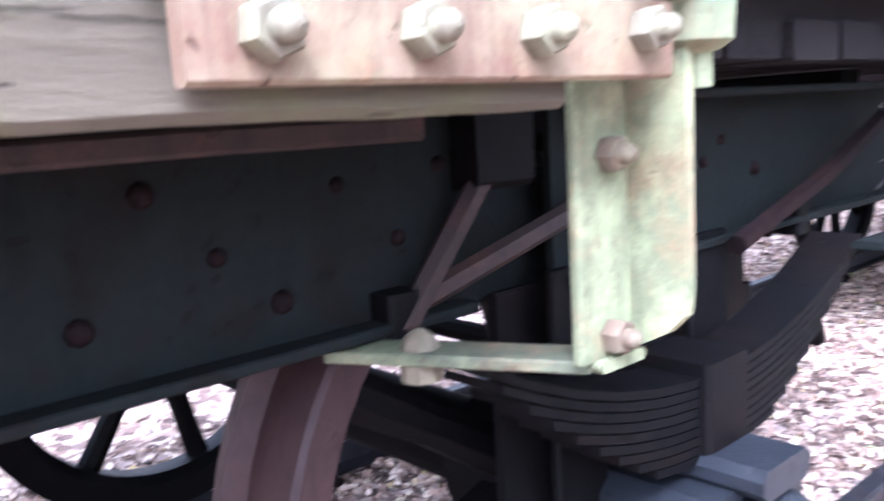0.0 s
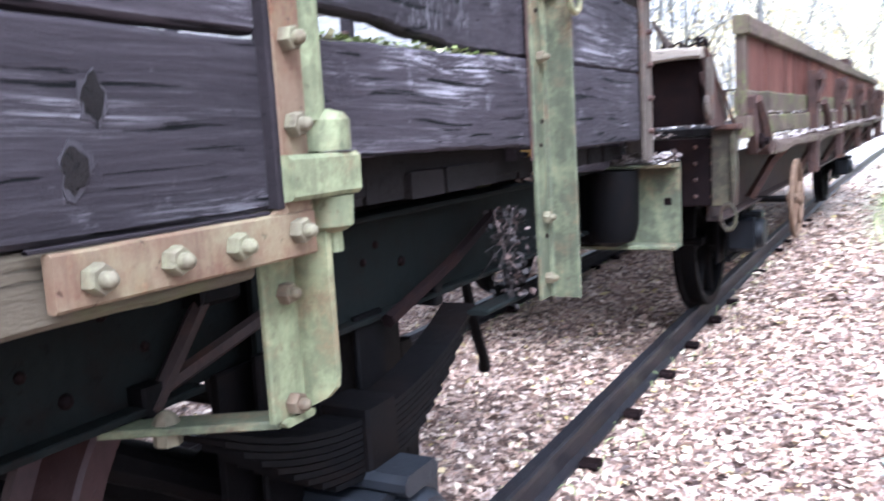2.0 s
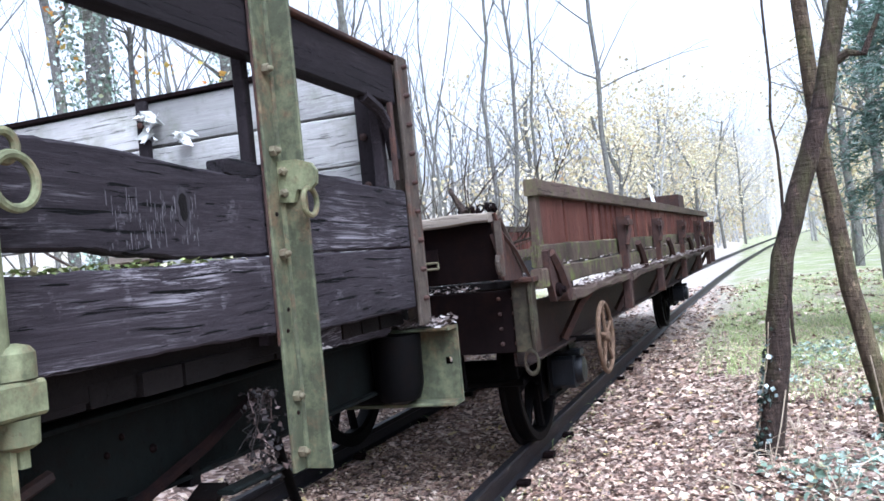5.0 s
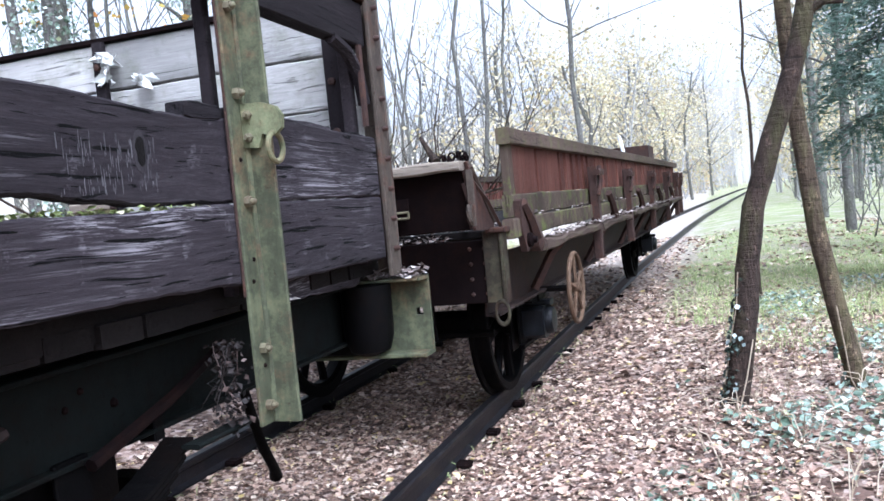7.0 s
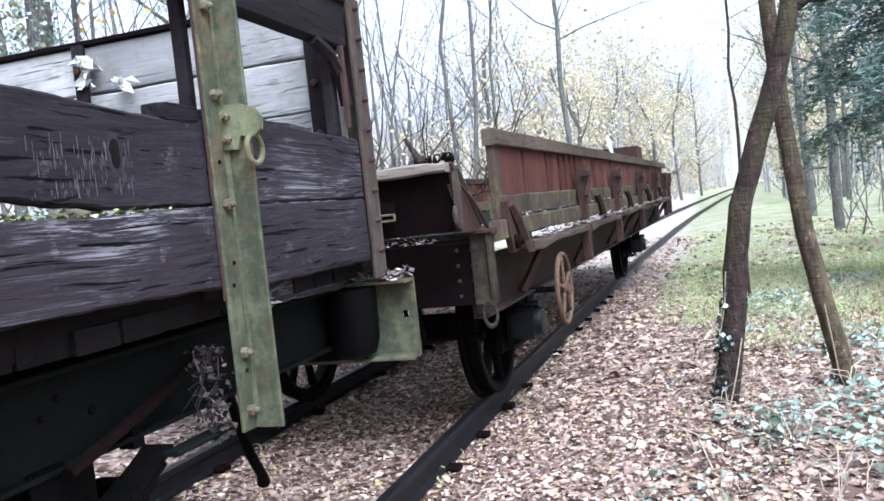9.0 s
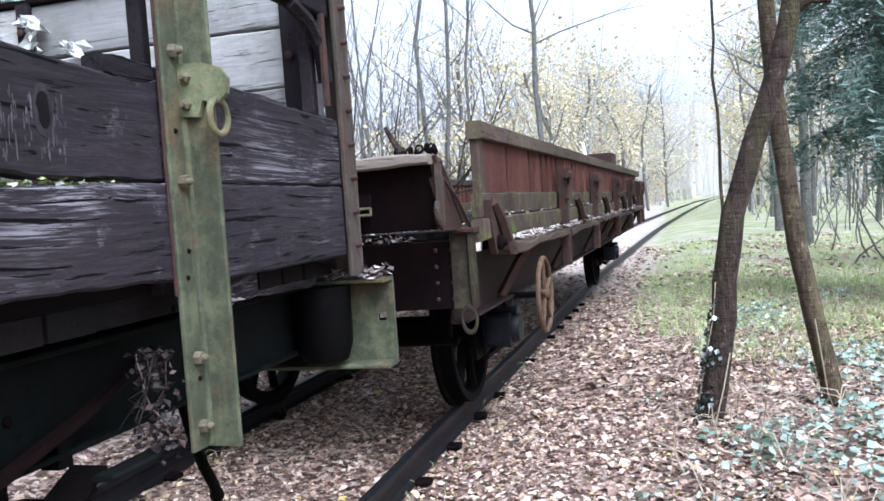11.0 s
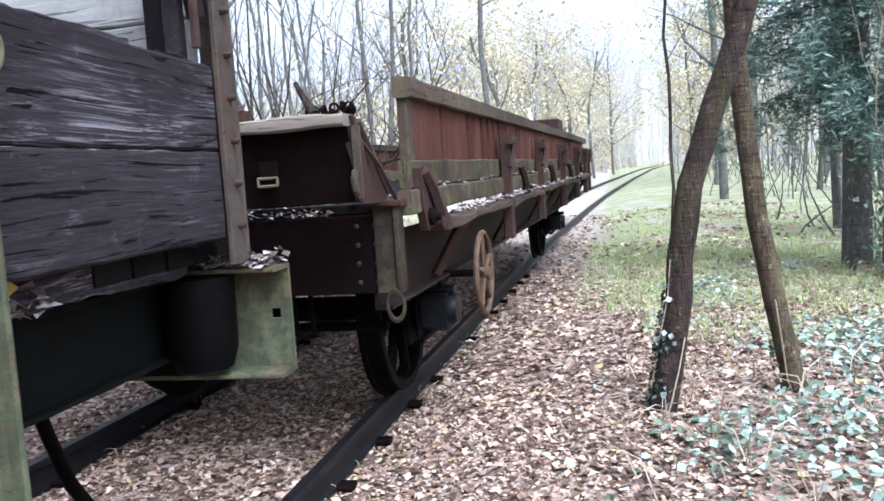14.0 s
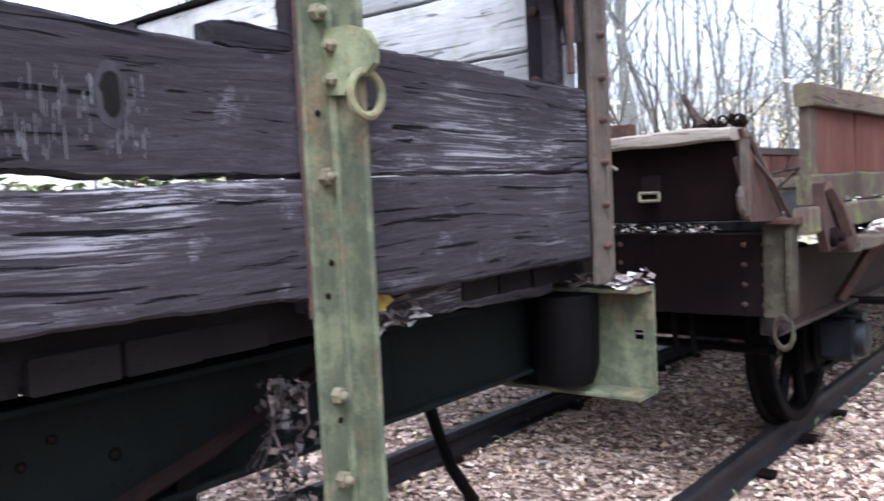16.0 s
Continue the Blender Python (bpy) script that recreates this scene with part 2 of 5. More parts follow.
M_RAILTOP = wood("top_rail_wood", (0.0054, 0.0042, 0.0048), (0.0156, 0.012, 0.0132), (0.078, 0.066, 0.069), "y", 0.5)
M_W2 = wood("brown_mossy_wood", (0.01965, 0.01392, 0.00983), (0.06142, 0.04342, 0.03275), (0.16376, 0.13102, 0.09825), "z", 0.7, moss=0.95)
M_W2TOP = wood("brown_rail_wood", (0.02191, 0.01495, 0.01195), (0.06175, 0.04283, 0.03386), (0.16930, 0.12950, 0.10454), "y", 0.5, moss=0.35)
M_W2PANEL = wood("red_brown_panel_wood", (0.028, 0.0105, 0.0075), (0.08, 0.03, 0.021), (0.2, 0.125, 0.098), "z", 0.35, crack=0.6)
M_W2FLAP = wood("pale_tan_edge_wood", (0.1215, 0.0972, 0.0729), (0.30375, 0.25313, 0.2025), (0.648, 0.567, 0.46575), "x", 0.5)
M_GREEN = steel("pale_green_iron", (0.078, 0.083, 0.044), (0.126, 0.13, 0.07), rusty=0.4, lichen=0.25)
M_POST = steel("green_post_iron", (0.0396, 0.04263, 0.0243), (0.06248, 0.06762, 0.0405), rusty=0.4, lichen=0.15)
M_STRAP = steel("rusty_strap_iron", (0.085, 0.042, 0.024), (0.12, 0.09, 0.056), (0.07, 0.026, 0.011), rusty=0.85, lichen=0.12)
M_NUT = steel("nut_iron", (0.0816, 0.068, 0.04216), (0.1156, 0.0986, 0.0646), (0.0544, 0.0238, 0.0136), rusty=0.5, lichen=0.18)
# underframe irons near black: shade under the wagons is put into their colour
M_SOLE = steel("shaded_grey_green_iron", (0.0038, 0.0047, 0.0043), (0.0068, 0.0082, 0.0074), rust=(0.004, 0.0022, 0.0016), rusty=0.6, size=3.0, spec=0.05)
M_BLACK = steel("shaded_black_iron", (0.00126, 0.001197, 0.00126), (0.002835, 0.00252, 0.002677), (0.00378, 0.002205, 0.001575), rusty=0.5, rough=0.6, spec=0.05)
M_RUST = steel("rust_iron", (0.02438, 0.013, 0.01056), (0.04875, 0.02681, 0.02112), (0.04875, 0.02031, 0.01137), rusty=0.8)
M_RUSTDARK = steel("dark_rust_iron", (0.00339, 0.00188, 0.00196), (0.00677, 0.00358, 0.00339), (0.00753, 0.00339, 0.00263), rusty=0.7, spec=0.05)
M_TYRE = steel("red_brown_tyre", (0.01960, 0.01008, 0.00952), (0.03360, 0.01680, 0.01568), (0.01960, 0.00840, 0.00616), rusty=0.6, rough=0.55)
M_BOX = steel("grey_cast_iron", (0.00560, 0.00647, 0.00805), (0.01190, 0.01330, 0.01610), (0.00700, 0.00525, 0.00455), rusty=0.3, rough=0.45)
M_BRAKE = steel("tan_brake_wheel_iron", (0.06375, 0.03825, 0.0221), (0.119, 0.0748, 0.04675), (0.06375, 0.0289, 0.0136), rusty=0.5)
M_RAIL = steel("rail_iron", (0.0056, 0.00525, 0.0063), (0.0119, 0.0112, 0.01295), (0.0112, 0.007, 0.00595), rusty=0.45, rough=0.45, spec=0.16)
M_LITTER = island("fallen_leaves", [(0.0, (0.0540, 0.0318, 0.0247)), (0.22, (0.1512, 0.0900, 0.0646)), (0.48, (0.3348, 0.2170, 0.1568)), (0.74, (0.4968, 0.3599, 0.2709)), (0.93, (0.6912, 0.5715, 0.4562)), (1.0, (0.4320, 0.3281, 0.0950))], 0.6, 0.5)
M_DEBRIS = island("leaf_debris", [(0.0, (0.054, 0.0378, 0.0306)), (0.5, (0.18, 0.1395, 0.1215)), (0.85, (0.324, 0.279, 0.2565)), (1.0, (0.558, 0.522, 0.495))], 0.6, 0.5)
M_IVY = island("ivy_leaves", [(0.0, (0.065, 0.104, 0.065)), (0.4, (0.169, 0.234, 0.169)), (0.8, (0.312, 0.39, 0.325)), (0.95, (0.468, 0.52, 0.468)), (1.0, (0.429, 0.494, 0.208))], 0.4, 0.6)
M_GRASS = island("grass_blades", [(0.0, (0.208, 0.26, 0.091)), (0.6, (0.39, 0.468, 0.195)), (1.0, (0.65, 0.611, 0.351))], 0.7)
M_NEEDLE = island("conifer_needles", [(0.0, (0.05981, 0.1077, 0.07776)), (0.6, (0.1556, 0.2392, 0.1855)), (1.0, (0.3589, 0.4546, 0.4067))], 0.6, clear=0.35)
# yellow paled towards cream, so background haze sits in the leaf colour
M_YELLOW = island("haze_paled_yellow_leaves", [(0.0, (0.5, 0.42, 0.24)), (0.5, (0.68, 0.6, 0.38)), (1.0, (0.78, 0.74, 0.55))], 0.7, clear=0.5)
M_ORANGE = island("orange_leaves", [(0.0, (0.45, 0.16, 0.03)), (0.5, (0.5, 0.3, 0.06)), (1.0, (0.45, 0.4, 0.1))], 0.7, clear=0.45)
M_DRY = island("dry_stems", [(0.0, (0.22, 0.16, 0.1)), (1.0, (0.5, 0.42, 0.32))], 0.8)
M_BARK = bark("brown_bark", (0.018, 0.012, 0.0095), (0.052, 0.035, 0.027), 0.15)
M_BARK2 = bark("tan_bark", (0.03825, 0.02678, 0.01657), (0.09563, 0.06885, 0.0459), 0.2)
M_GREYBARK = bark("grey_bark", (0.07440, 0.07130, 0.06510), (0.15500, 0.14880, 0.13640), 0.15)
# bark for distant trees only, haze of the distance put into its colour
M_FARBARK = bark("hazed_far_bark", (0.26, 0.25, 0.235), (0.42, 0.41, 0.39), 0.1)
M_HALO = wood("pale_scratched_wood", (0.04, 0.037, 0.039), (0.1, 0.094, 0.098), (0.24, 0.23, 0.235), "z", 0.6)
M_KNOT = wood("grey_knot_wood", (0.00720, 0.00600, 0.00660), (0.02700, 0.02340, 0.02520), (0.12000, 0.11100, 0.11400), "z", 0.5)
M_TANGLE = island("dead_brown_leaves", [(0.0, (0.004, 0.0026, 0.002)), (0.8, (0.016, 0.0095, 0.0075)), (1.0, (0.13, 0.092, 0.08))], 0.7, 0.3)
M_IVYDARK = island("dark_ivy_leaves", [(0.0, (0.012, 0.02, 0.014)), (0.6, (0.04, 0.06, 0.042)), (0.85, (0.11, 0.15, 0.13)), (1.0, (0.26, 0.3, 0.29))], 0.35, 0.6)
M_CORNER = steel("tan_rusty_iron", (0.036, 0.0264, 0.0204), (0.072, 0.0576, 0.0444), (0.054, 0.024, 0.0144), rusty=0.7)
M_MOSSIRON = steel("mossy_rusty_iron", (0.012, 0.0085, 0.0055), (0.028, 0.021, 0.0125), (0.022, 0.009, 0.005), rusty=0.8, lichen=0.06)
M_W2SOLE = steel("rust_brown_solebar_iron", (0.013, 0.0078, 0.0066), (0.026, 0.0155, 0.0125), (0.03, 0.0125, 0.0075), rusty=0.75)
M_WHITE = wood("white_painted_wood", (0.5, 0.5, 0.5), (0.72, 0.72, 0.73), (0.8, 0.8, 0.8), "z", 0.3, crack=0.1)
M_MOSSY = island("moss_crumbs", [(0.0, (0.12, 0.16, 0.04)), (0.6, (0.25, 0.3, 0.1)), (1.0, (0.5, 0.46, 0.3))], 0.8)
M_SCRAP = island("pale_scraps", [(0.0, (0.4, 0.4, 0.36)), (1.0, (0.68, 0.68, 0.66))], 0.8)
M_TAN = island("tan_leaves", [(0.0, (0.3, 0.26, 0.17)), (0.35, (0.46, 0.4, 0.27)), (0.7, (0.56, 0.46, 0.24)), (0.88, (0.4, 0.42, 0.24)), (1.0, (0.55, 0.36, 0.2))], 0.8, 0.2, clear=0.5)


# ---- ground and track ----
BEND_Y = [-60, 5, 9, 14, 18, 26, 36, 60, 100, 140, 200]
BEND_X = [0, 0, 0.05, 0.16, 0.3, 0.62, 1.1, 2.6, 5.6, 10.0, 20.0]


def bend(y):
    """How far the track has curved to the right at y."""
    return float(np.interp(y, BEND_Y, BEND_X))


def height(x, y):
    d = x - bend(y)
    bank = 0.13 * min(1, max(0, (abs(d) - 1.1) / 1.2))
    h = bank + 0.02 * noise.noise((x * 1.3, y * 1.3, 0.0)) + 0.012 * noise.noise((x * 6, y * 6, 4.0))
    if abs(d) < 1.1:
        h = 0.015 * noise.noise((x * 2, y * 2, 0.0)) + 0.01 * noise.noise((x * 8, y * 8, 4.0)) - 0.02
    return h + max(0, y - 60) * 0.002


def ground_material():
    k = Nodes("forest_floor")
    a = k.place((1, 1, 1), False)
    cell = k.n("ShaderNodeTexVoronoi", Vector=a, Scale=24.0)
    tone = k.ramp(k.n("ShaderNodeSeparateColor", Color=cell.outputs["Color"]).outputs[0],
                  [(0.0, (0.06, 0.038, 0.03)), (0.4, (0.2, 0.13, 0.1)), (0.7, (0.38, 0.275, 0.22)), (1.0, (0.55, 0.44, 0.38))])
    soil = k.mix(tone, (0.05, 0.035, 0.025), k.ramp(k.noise(a, 3, 5, 0.6), [(0.5, 0.0), (0.75, 0.6)]))
    xyz = k.n("ShaderNodeSeparateXYZ", Vector=a)
    # grass grows beside the track further on
    strip = k.math("MULTIPLY", k.ramp(k.math("MULTIPLY", xyz.outputs[1], 0.02), [(0.13, 0.0), (0.24, 1.0)]),
                   k.ramp(k.math("MULTIPLY", xyz.outputs[0], 0.1), [(0.13, 0.0), (0.2, 1.0)]))
    strip = k.math("MULTIPLY", strip, k.ramp(k.noise(a, 0.9, 5, 0.65), [(0.36, 0.0), (0.56, 1.0)]))
    grass = k.ramp(k.noise(a, 30, 4, 0.7), [(0.3, (0.16, 0.19, 0.075)), (0.7, (0.36, 0.39, 0.2))])
    # soil blends to pale tan further along y, at every x
    far_pale = k.math("MULTIPLY", k.ramp(k.math("MULTIPLY", xyz.outputs[1], 0.02), [(0.18, 0.0), (0.45, 0.75)]), k.ramp(k.noise(a, 2.0, 4, 0.6), [(0.3, 0.5), (0.6, 1.0)]))
    soil = k.mix(soil, (0.5, 0.47, 0.41), far_pale)
    h = k.math("ADD", cell.outputs["Distance"], k.noise(a, 60, 3, 0.6))
    return k.done(k.mix(soil, grass, strip), 0.9, 0, h, 0.8, 0.02, 0.2)


gx = sorted({round(v, 3) for v in [*np.arange(-6, 8.01, 0.14), *[-6 - 1.6 ** i for i in range(1, 13)], *[8 + 1.6 ** i for i in range(1, 13)]]})
gy = sorted({round(v, 3) for v in [*np.arange(-4, 16, 0.16), *np.arange(16, 60, 0.7), *[-4 - 1.6 ** i for i in range(1, 13)], *[60 + 1.45 ** i for i in range(3, 16)]]})
g = Mesh()
g.v = [(x, y, height(x, y)) for y in gy for x in gx]
w = len(gx)
g.f = [(j * w + i, j * w + i + 1, j * w + w + i + 1, j * w + w + i) for j in range(len(gy) - 1) for i in range(w - 1)]
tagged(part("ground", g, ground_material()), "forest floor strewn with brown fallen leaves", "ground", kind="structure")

# rails: flat-bottomed section swept along the bend
SECTION = [(-0.04, 0), (0.04, 0), (0.04, 0.012), (0.012, 0.03), (0.01, 0.1), (0.028, 0.112), (0.031, 0.14), (0.024, 0.15),
           (-0.024, 0.15), (-0.031, 0.14), (-0.028, 0.112), (-0.01, 0.1), (-0.012, 0.03), (-0.04, 0.012)]
run = [*np.arange(-12, 30, 1.0), *np.arange(30, 150, 5.0)]
for side in (1, -1):
    m, n = Mesh(), len(SECTION)
    m.v = [(side * 0.7525 + bend(y) + a, y, b + max(0, y - 60) * 0.002) for y in run for a, b in SECTION]
    m.f = [(i * n + j, i * n + (j + 1) % n, (i + 1) * n + (j + 1) % n, (i + 1) * n + j) for i in range(len(run) - 1) for j in range(n)]
    rail = tagged(part("rail", m, M_RAIL), "dark worn steel rail lying in fallen leaves", "rail", "rails of the track", "structure")
    for i, y in enumerate(np.arange(0.25, 12, 0.66)):
        for s in (1, -1):
            if noise.noise((y * 3.1, s, side)) < -0.05:
                continue
            yy = y + 0.06 * noise.noise((y, s * 3, 5))
            x = side * 0.7525 + bend(y) + s * 0.09
            k = bar("x", x - 0.04, x + 0.035, yy - 0.05, yy + 0.04, 0.0, 0.035 + 0.015 * noise.noise((y, 9, s)), 3, 0.006, 0.012)
            part("rail_clip", k, M_RUSTDARK, rail)


# ---- the near open wagon ----
wagon = thing("open_wagon", "decayed wooden open wagon with green iron stanchions on the track", "wagon")
side = new("side_wall")
side.parent = wagon
XS = 1.17


def plank(y0, y1, z0, z1, mat, seed, jag=0.008, x1=XS, thick=0.045, parent=side, name="plank", seg=40, label=""):
    return part(name, bar("y", y0, y1, x1 - thick, x1, z0, z1, seg, jag, 0.005, 0.0, seed), mat, parent, label)




def shaped_plank(label, y0, y1, top_at, foot_at, bulge, seed, seg=90):
    """A side board whose upper and lower edges follow (y, z) profiles, with ragged edges."""
    m, c = Mesh(), 0.006
    for i in range(seg + 1):
        y = y0 + (y1 - y0) * i / seg
        top = float(np.interp(y, *zip(*top_at))) + 0.004 * noise.noise((y * 9, seed, 2)) + 0.003 * noise.noise((y * 40, seed, 4))
        foot = float(np.interp(y, *zip(*foot_at))) + 0.004 * noise.noise((y * 9, seed, 6)) + 0.003 * noise.noise((y * 40, seed, 8))
        out = XS + bulge * math.sin(y * 3) * (y < 1.6)
        m.v += [(out - 0.045 + c, y, foot), (out - c, y, foot), (out, y, foot + c), (out, y, top - c), (out - c, y, top), (out - 0.045 + c, y, top), (out - 0.045, y, top - c), (out - 0.045, y, foot + c)]
    for i in range(seg):
        m.f += [(8 * i + j, 8 * i + (j + 1) % 8, 8 * i + 8 + (j + 1) % 8, 8 * i + 8 + j) for j in range(8)]
    m.f += [tuple(range(8))[::-1], tuple(8 * seg + j for j in range(8))]
    return part("plank", m, M_SIDE, side, label)


shaped_plank("dark weathered lower plank", 0.74, 2.545, [(0.7, 1.523), (1.3, 1.526), (1.45, 1.533), (2.55, 1.533)], [(0.7, 1.344), (1.3, 1.341), (1.55, 1.333), (1.8, 1.314), (2.55, 1.316)], 0.0, 1.0)
# the upper board has warped away from the lower one near the door
shaped_plank("warped dark plank with bleached scratches", 0.74, 2.545, [(0.7, 1.768), (0.95, 1.766), (1.13, 1.76), (1.28, 1.748), (1.42, 1.741), (1.6, 1.745), (1.72, 1.77), (1.9, 1.766), (2.25, 1.748), (2.55, 1.742)],
             [(0.7, 1.566), (0.98, 1.562), (1.08, 1.55), (1.22, 1.539), (1.45, 1.536), (2.55, 1.536)], 0.012, 2.0)
part("splinter", bar("y", 1.44, 1.63, 1.11, 1.16, 1.736, 1.774, 12, 0.012, 0.004, 0, 4.0, 9), M_SIDE, side, "broken stub of a plank")
for i, (y0, y1, a) in enumerate([(1.78, 2.2, 1.764), (2.2, 2.53, 1.75)]):
    part("splinter", bar("y", y0, y1, XS - 0.04, XS - 0.006, a - 0.02, a, 14, 0.008, 0.003, 0, 30 + i, 9), M_SIDE, side)
# pale scrapes across the warped board
for i in range(110):
    y = 1.02 + 0.3 * (abs(math.sin(i * 12.9898)) * 437.58 % 1.0)
    z = 1.56 + 0.11 * (abs(math.sin(i * 78.233)) * 437.58 % 1.0)
    out = XS + 0.012 * math.sin(y * 3)
    part("scrape", bar("z", z, z + 0.008 + 0.035 * (i * 0.37 % 1) ** 2, out - 0.002, out + 0.0006, y, y + 0.0007 + 0.0011 * (i * 0.71 % 1) ** 2, 6, 0.0012, 0.0002, 0, i, 80), M_HALO, side)
for rr, dx, mt in ((0.022, 0.0016, M_KNOT), (0.015, 0.003, M_FLOOR)):
    kn, yk, zk = Mesh(), 1.265, 1.652
    at = XS + 0.012 * math.sin(yk * 3)
    oval = [(rr * (1 + 0.4 * noise.noise((math.cos(a) * 2, math.sin(a) * 2, rr * 99))) * math.cos(a), 2.1 * rr * math.sin(a)) for a in [2 * math.pi * q / 20 for q in range(20)]]
    kn.v = [(at - 0.004, yk + p, zk + q) for p, q in oval] + [(at + dx, yk + p, zk + q) for p, q in oval] + [(at + dx + 0.0006, yk, zk)]
    kn.f = [(q, (q + 1) % 20, 20 + (q + 1) % 20, 20 + q) for q in range(20)] + [(20 + q, 20 + (q + 1) % 20, 40) for q in range(20)]
    part("knot", kn, mt, side, "dark oval knot")
plank(0.55, 2.545, 2.06, 2.215, M_RAILTOP, 3.0, 0.004, XS - 0.005, 0.06, side, "top_rail", 30)
part("rail_cap", bar("y", 0.5, 2.6, XS - 0.06, XS + 0.012, 2.218, 2.236, 20, 0.002), M_RUST, side, "rusty iron cap strip")
# corner brace under the top rail
part("corner_brace", tube([(1.15, 2.3, 2.06), (1.15, 2.42, 2.03), (1.15, 2.5, 1.97), (1.15, 2.53, 1.86)], 0.022, 6), M_RAILTOP, side)

# floor, its broken edge and the leaf rubbish caught on it
floor = new("wagon_floor")
floor.parent = wagon
for i in range(44):
    y = -3.4 + i * 0.138
    edge = 1.09 + 0.03 * noise.noise((y * 2, 1, 8)) - (0.12 if 1.75 < y < 2.1 else 0)
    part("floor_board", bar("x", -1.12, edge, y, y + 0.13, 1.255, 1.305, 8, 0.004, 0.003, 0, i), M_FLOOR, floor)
part("edge_board", bar("y", 1.76, 2.5, 1.03, 1.08, 1.235, 1.325, 30, 0.02, 0.004, 0.0, 12.0), M_SIDE, floor, "sagging grey edge board")
# this edge board is raised to block light below the lower plank
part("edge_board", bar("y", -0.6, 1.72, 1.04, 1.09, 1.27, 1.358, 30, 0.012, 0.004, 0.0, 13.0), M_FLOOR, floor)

# end wall of bleached boards
endwall = new("end_wall")
endwall.parent = wagon
for i, (z0, z1) in enumerate([(1.32, 1.5), (1.505, 1.685), (1.69, 1.865), (1.87, 2.055), (2.063, 2.245)]):
    for j, (x0, x1) in enumerate([(-1.12, 0.02), (0.028, 1.1)]):
        if j == 0 and i < 2:
            continue
        part("end_plank", bar("x", x0, x1, 2.575, 2.62, z0, z1, 30, 0.006, 0.005, 0, 20 + i + 9 * j), M_END, endwall)
part("end_cap", bar("x", -1.14, 1.14, 2.56, 2.635, 2.248, 2.27, 20, 0.002), M_RUSTDARK, endwall, "dark iron cap strip")
for x, wd in ((1.03, 0.06), (0.03, 0.05), (-0.9, 0.06)):
    b = part("batten", bar("z", 1.3, 2.25, x - wd / 2, x + wd / 2, 2.545, 2.573, 12, 0.002), M_RAILTOP, endwall)
    for z in (1.42, 1.6, 1.78, 1.96, 2.15):
        part("bolt", lathe("y", (x, 2.545, z), [(0.0, 0.014), (-0.012, 0.014), (-0.016, 0.006)], 8), M_RUST, b)
# corner strap with its rivets, and the corner post
corner = part("corner_strap", bar("z", 1.25, 2.24, 1.172, 1.19, 2.545, 2.62, 12, 0.003), M_CORNER, wagon, "rusty riveted corner strap")
part("flange", bar("z", 1.25, 2.24, 1.10, 1.19, 2.625, 2.64, 10, 0.002), M_CORNER, corner)
for i in range(9):
    z = 1.345 + i * 0.107
    part("rivet", lathe("x", (1.188, 2.585, z), [(-0.003, 0.010), (0.016, 0.009), (0.022, 0.005)], 8), M_RUST, corner)
part("corner_post", bar("z", 1.3, 2.22, 1.08, 1.12, 2.49, 2.53, 8, 0.003), M_RAILTOP, wagon)
part("guide_rod", tube([(1.165, 2.49, 1.78), (1.165, 2.49, 2.06)], 0.012, 6), M_RUST, wagon)


def stanchion(y, z0, z1, nuts, eye_z):
    """An angle-iron stanchion: a flange bolted to the boards, a leg standing out from it, and an eye plate with a hanging ring."""
    ob = new("stanchion")
    ob.parent = wagon
    x = XS + 0.004
    part("flange", bar("z", z0, z1, x, x + 0.011, y - 0.07, y + 0.006, 24, 0.0015, 0.003), M_POST, ob)
    part("leg", bar("z", z0 - 0.004, z1, x, x + 0.082, y - 0.005, y + 0.007, 24, 0.0015, 0.003, 0, 3.0), M_POST, ob)
    part("root_fillet", tube([(x + 0.012, y - 0.006, z0), (x + 0.012, y - 0.006, z1)], 0.009, 8), M_POST, ob)
    part("backing", bar("z", 1.3, z1, x - 0.003, x + 0.004, y - 0.075, y - 0.06, 18, 0.003, 0.002), M_RUST, ob, "rusty edge of the backing strip")
    for i, z in enumerate(nuts):
        part("nut", nut(x + 0.011, y - 0.036, z, 0.015, 0.012, z * 7), M_NUT, ob)
    for i, z in enumerate((1.12, 1.335, 1.39, 1.64)):
        part("rivet", rivet(x + 0.011, y - 0.03 - 0.012 * (i % 2), z, 0.006), M_RUSTDARK, ob)
    e = Mesh()
    plate = [(0.012, -0.052), (0.054, -0.055), (0.066, -0.022), (0.1, -0.03), (0.122, -0.012), (0.126, 0.018), (0.11, 0.042), (0.07, 0.056), (0.012, 0.058)]
    n = len(plate)
    for dy in (-0.02, -0.006):
        e.v += [(x + a, y + dy, eye_z + b) for a, b in plate]
    e.f = [tuple(range(n))[::-1], tuple(range(n, 2 * n))] + [(j, (j + 1) % n, (j + 1) % n + n, j + n) for j in range(n)]
    plate_ob = part("ring_plate", e, M_GREEN, ob, "pale green eye plate", False)
    for dx, dz in ((0.032, 0.028), (0.03, -0.028)):
        part("bolt", lathe("y", (x + dx, y - 0.02, eye_z + dz), [(0.002, 0.012), (-0.009, 0.012), (-0.013, 0.007), (-0.02, 0.006)], 6), M_NUT, plate_ob)
    r = ring((x + 0.096, y - 0.012, eye_z - 0.058), 0.036, 0.0075, "x")
    part("ring", r, M_GREEN, plate_ob, "pale green iron ring")
    return ob


stanchion(1.66, 0.972, 2.3, (1.02, 1.165, 1.535, 1.805, 2.02), 1.722)
part("inner_post", bar("z", 1.3, 2.2, 1.085, 1.12, 1.625, 1.655, 8, 0.003), M_RAILTOP, wagon)
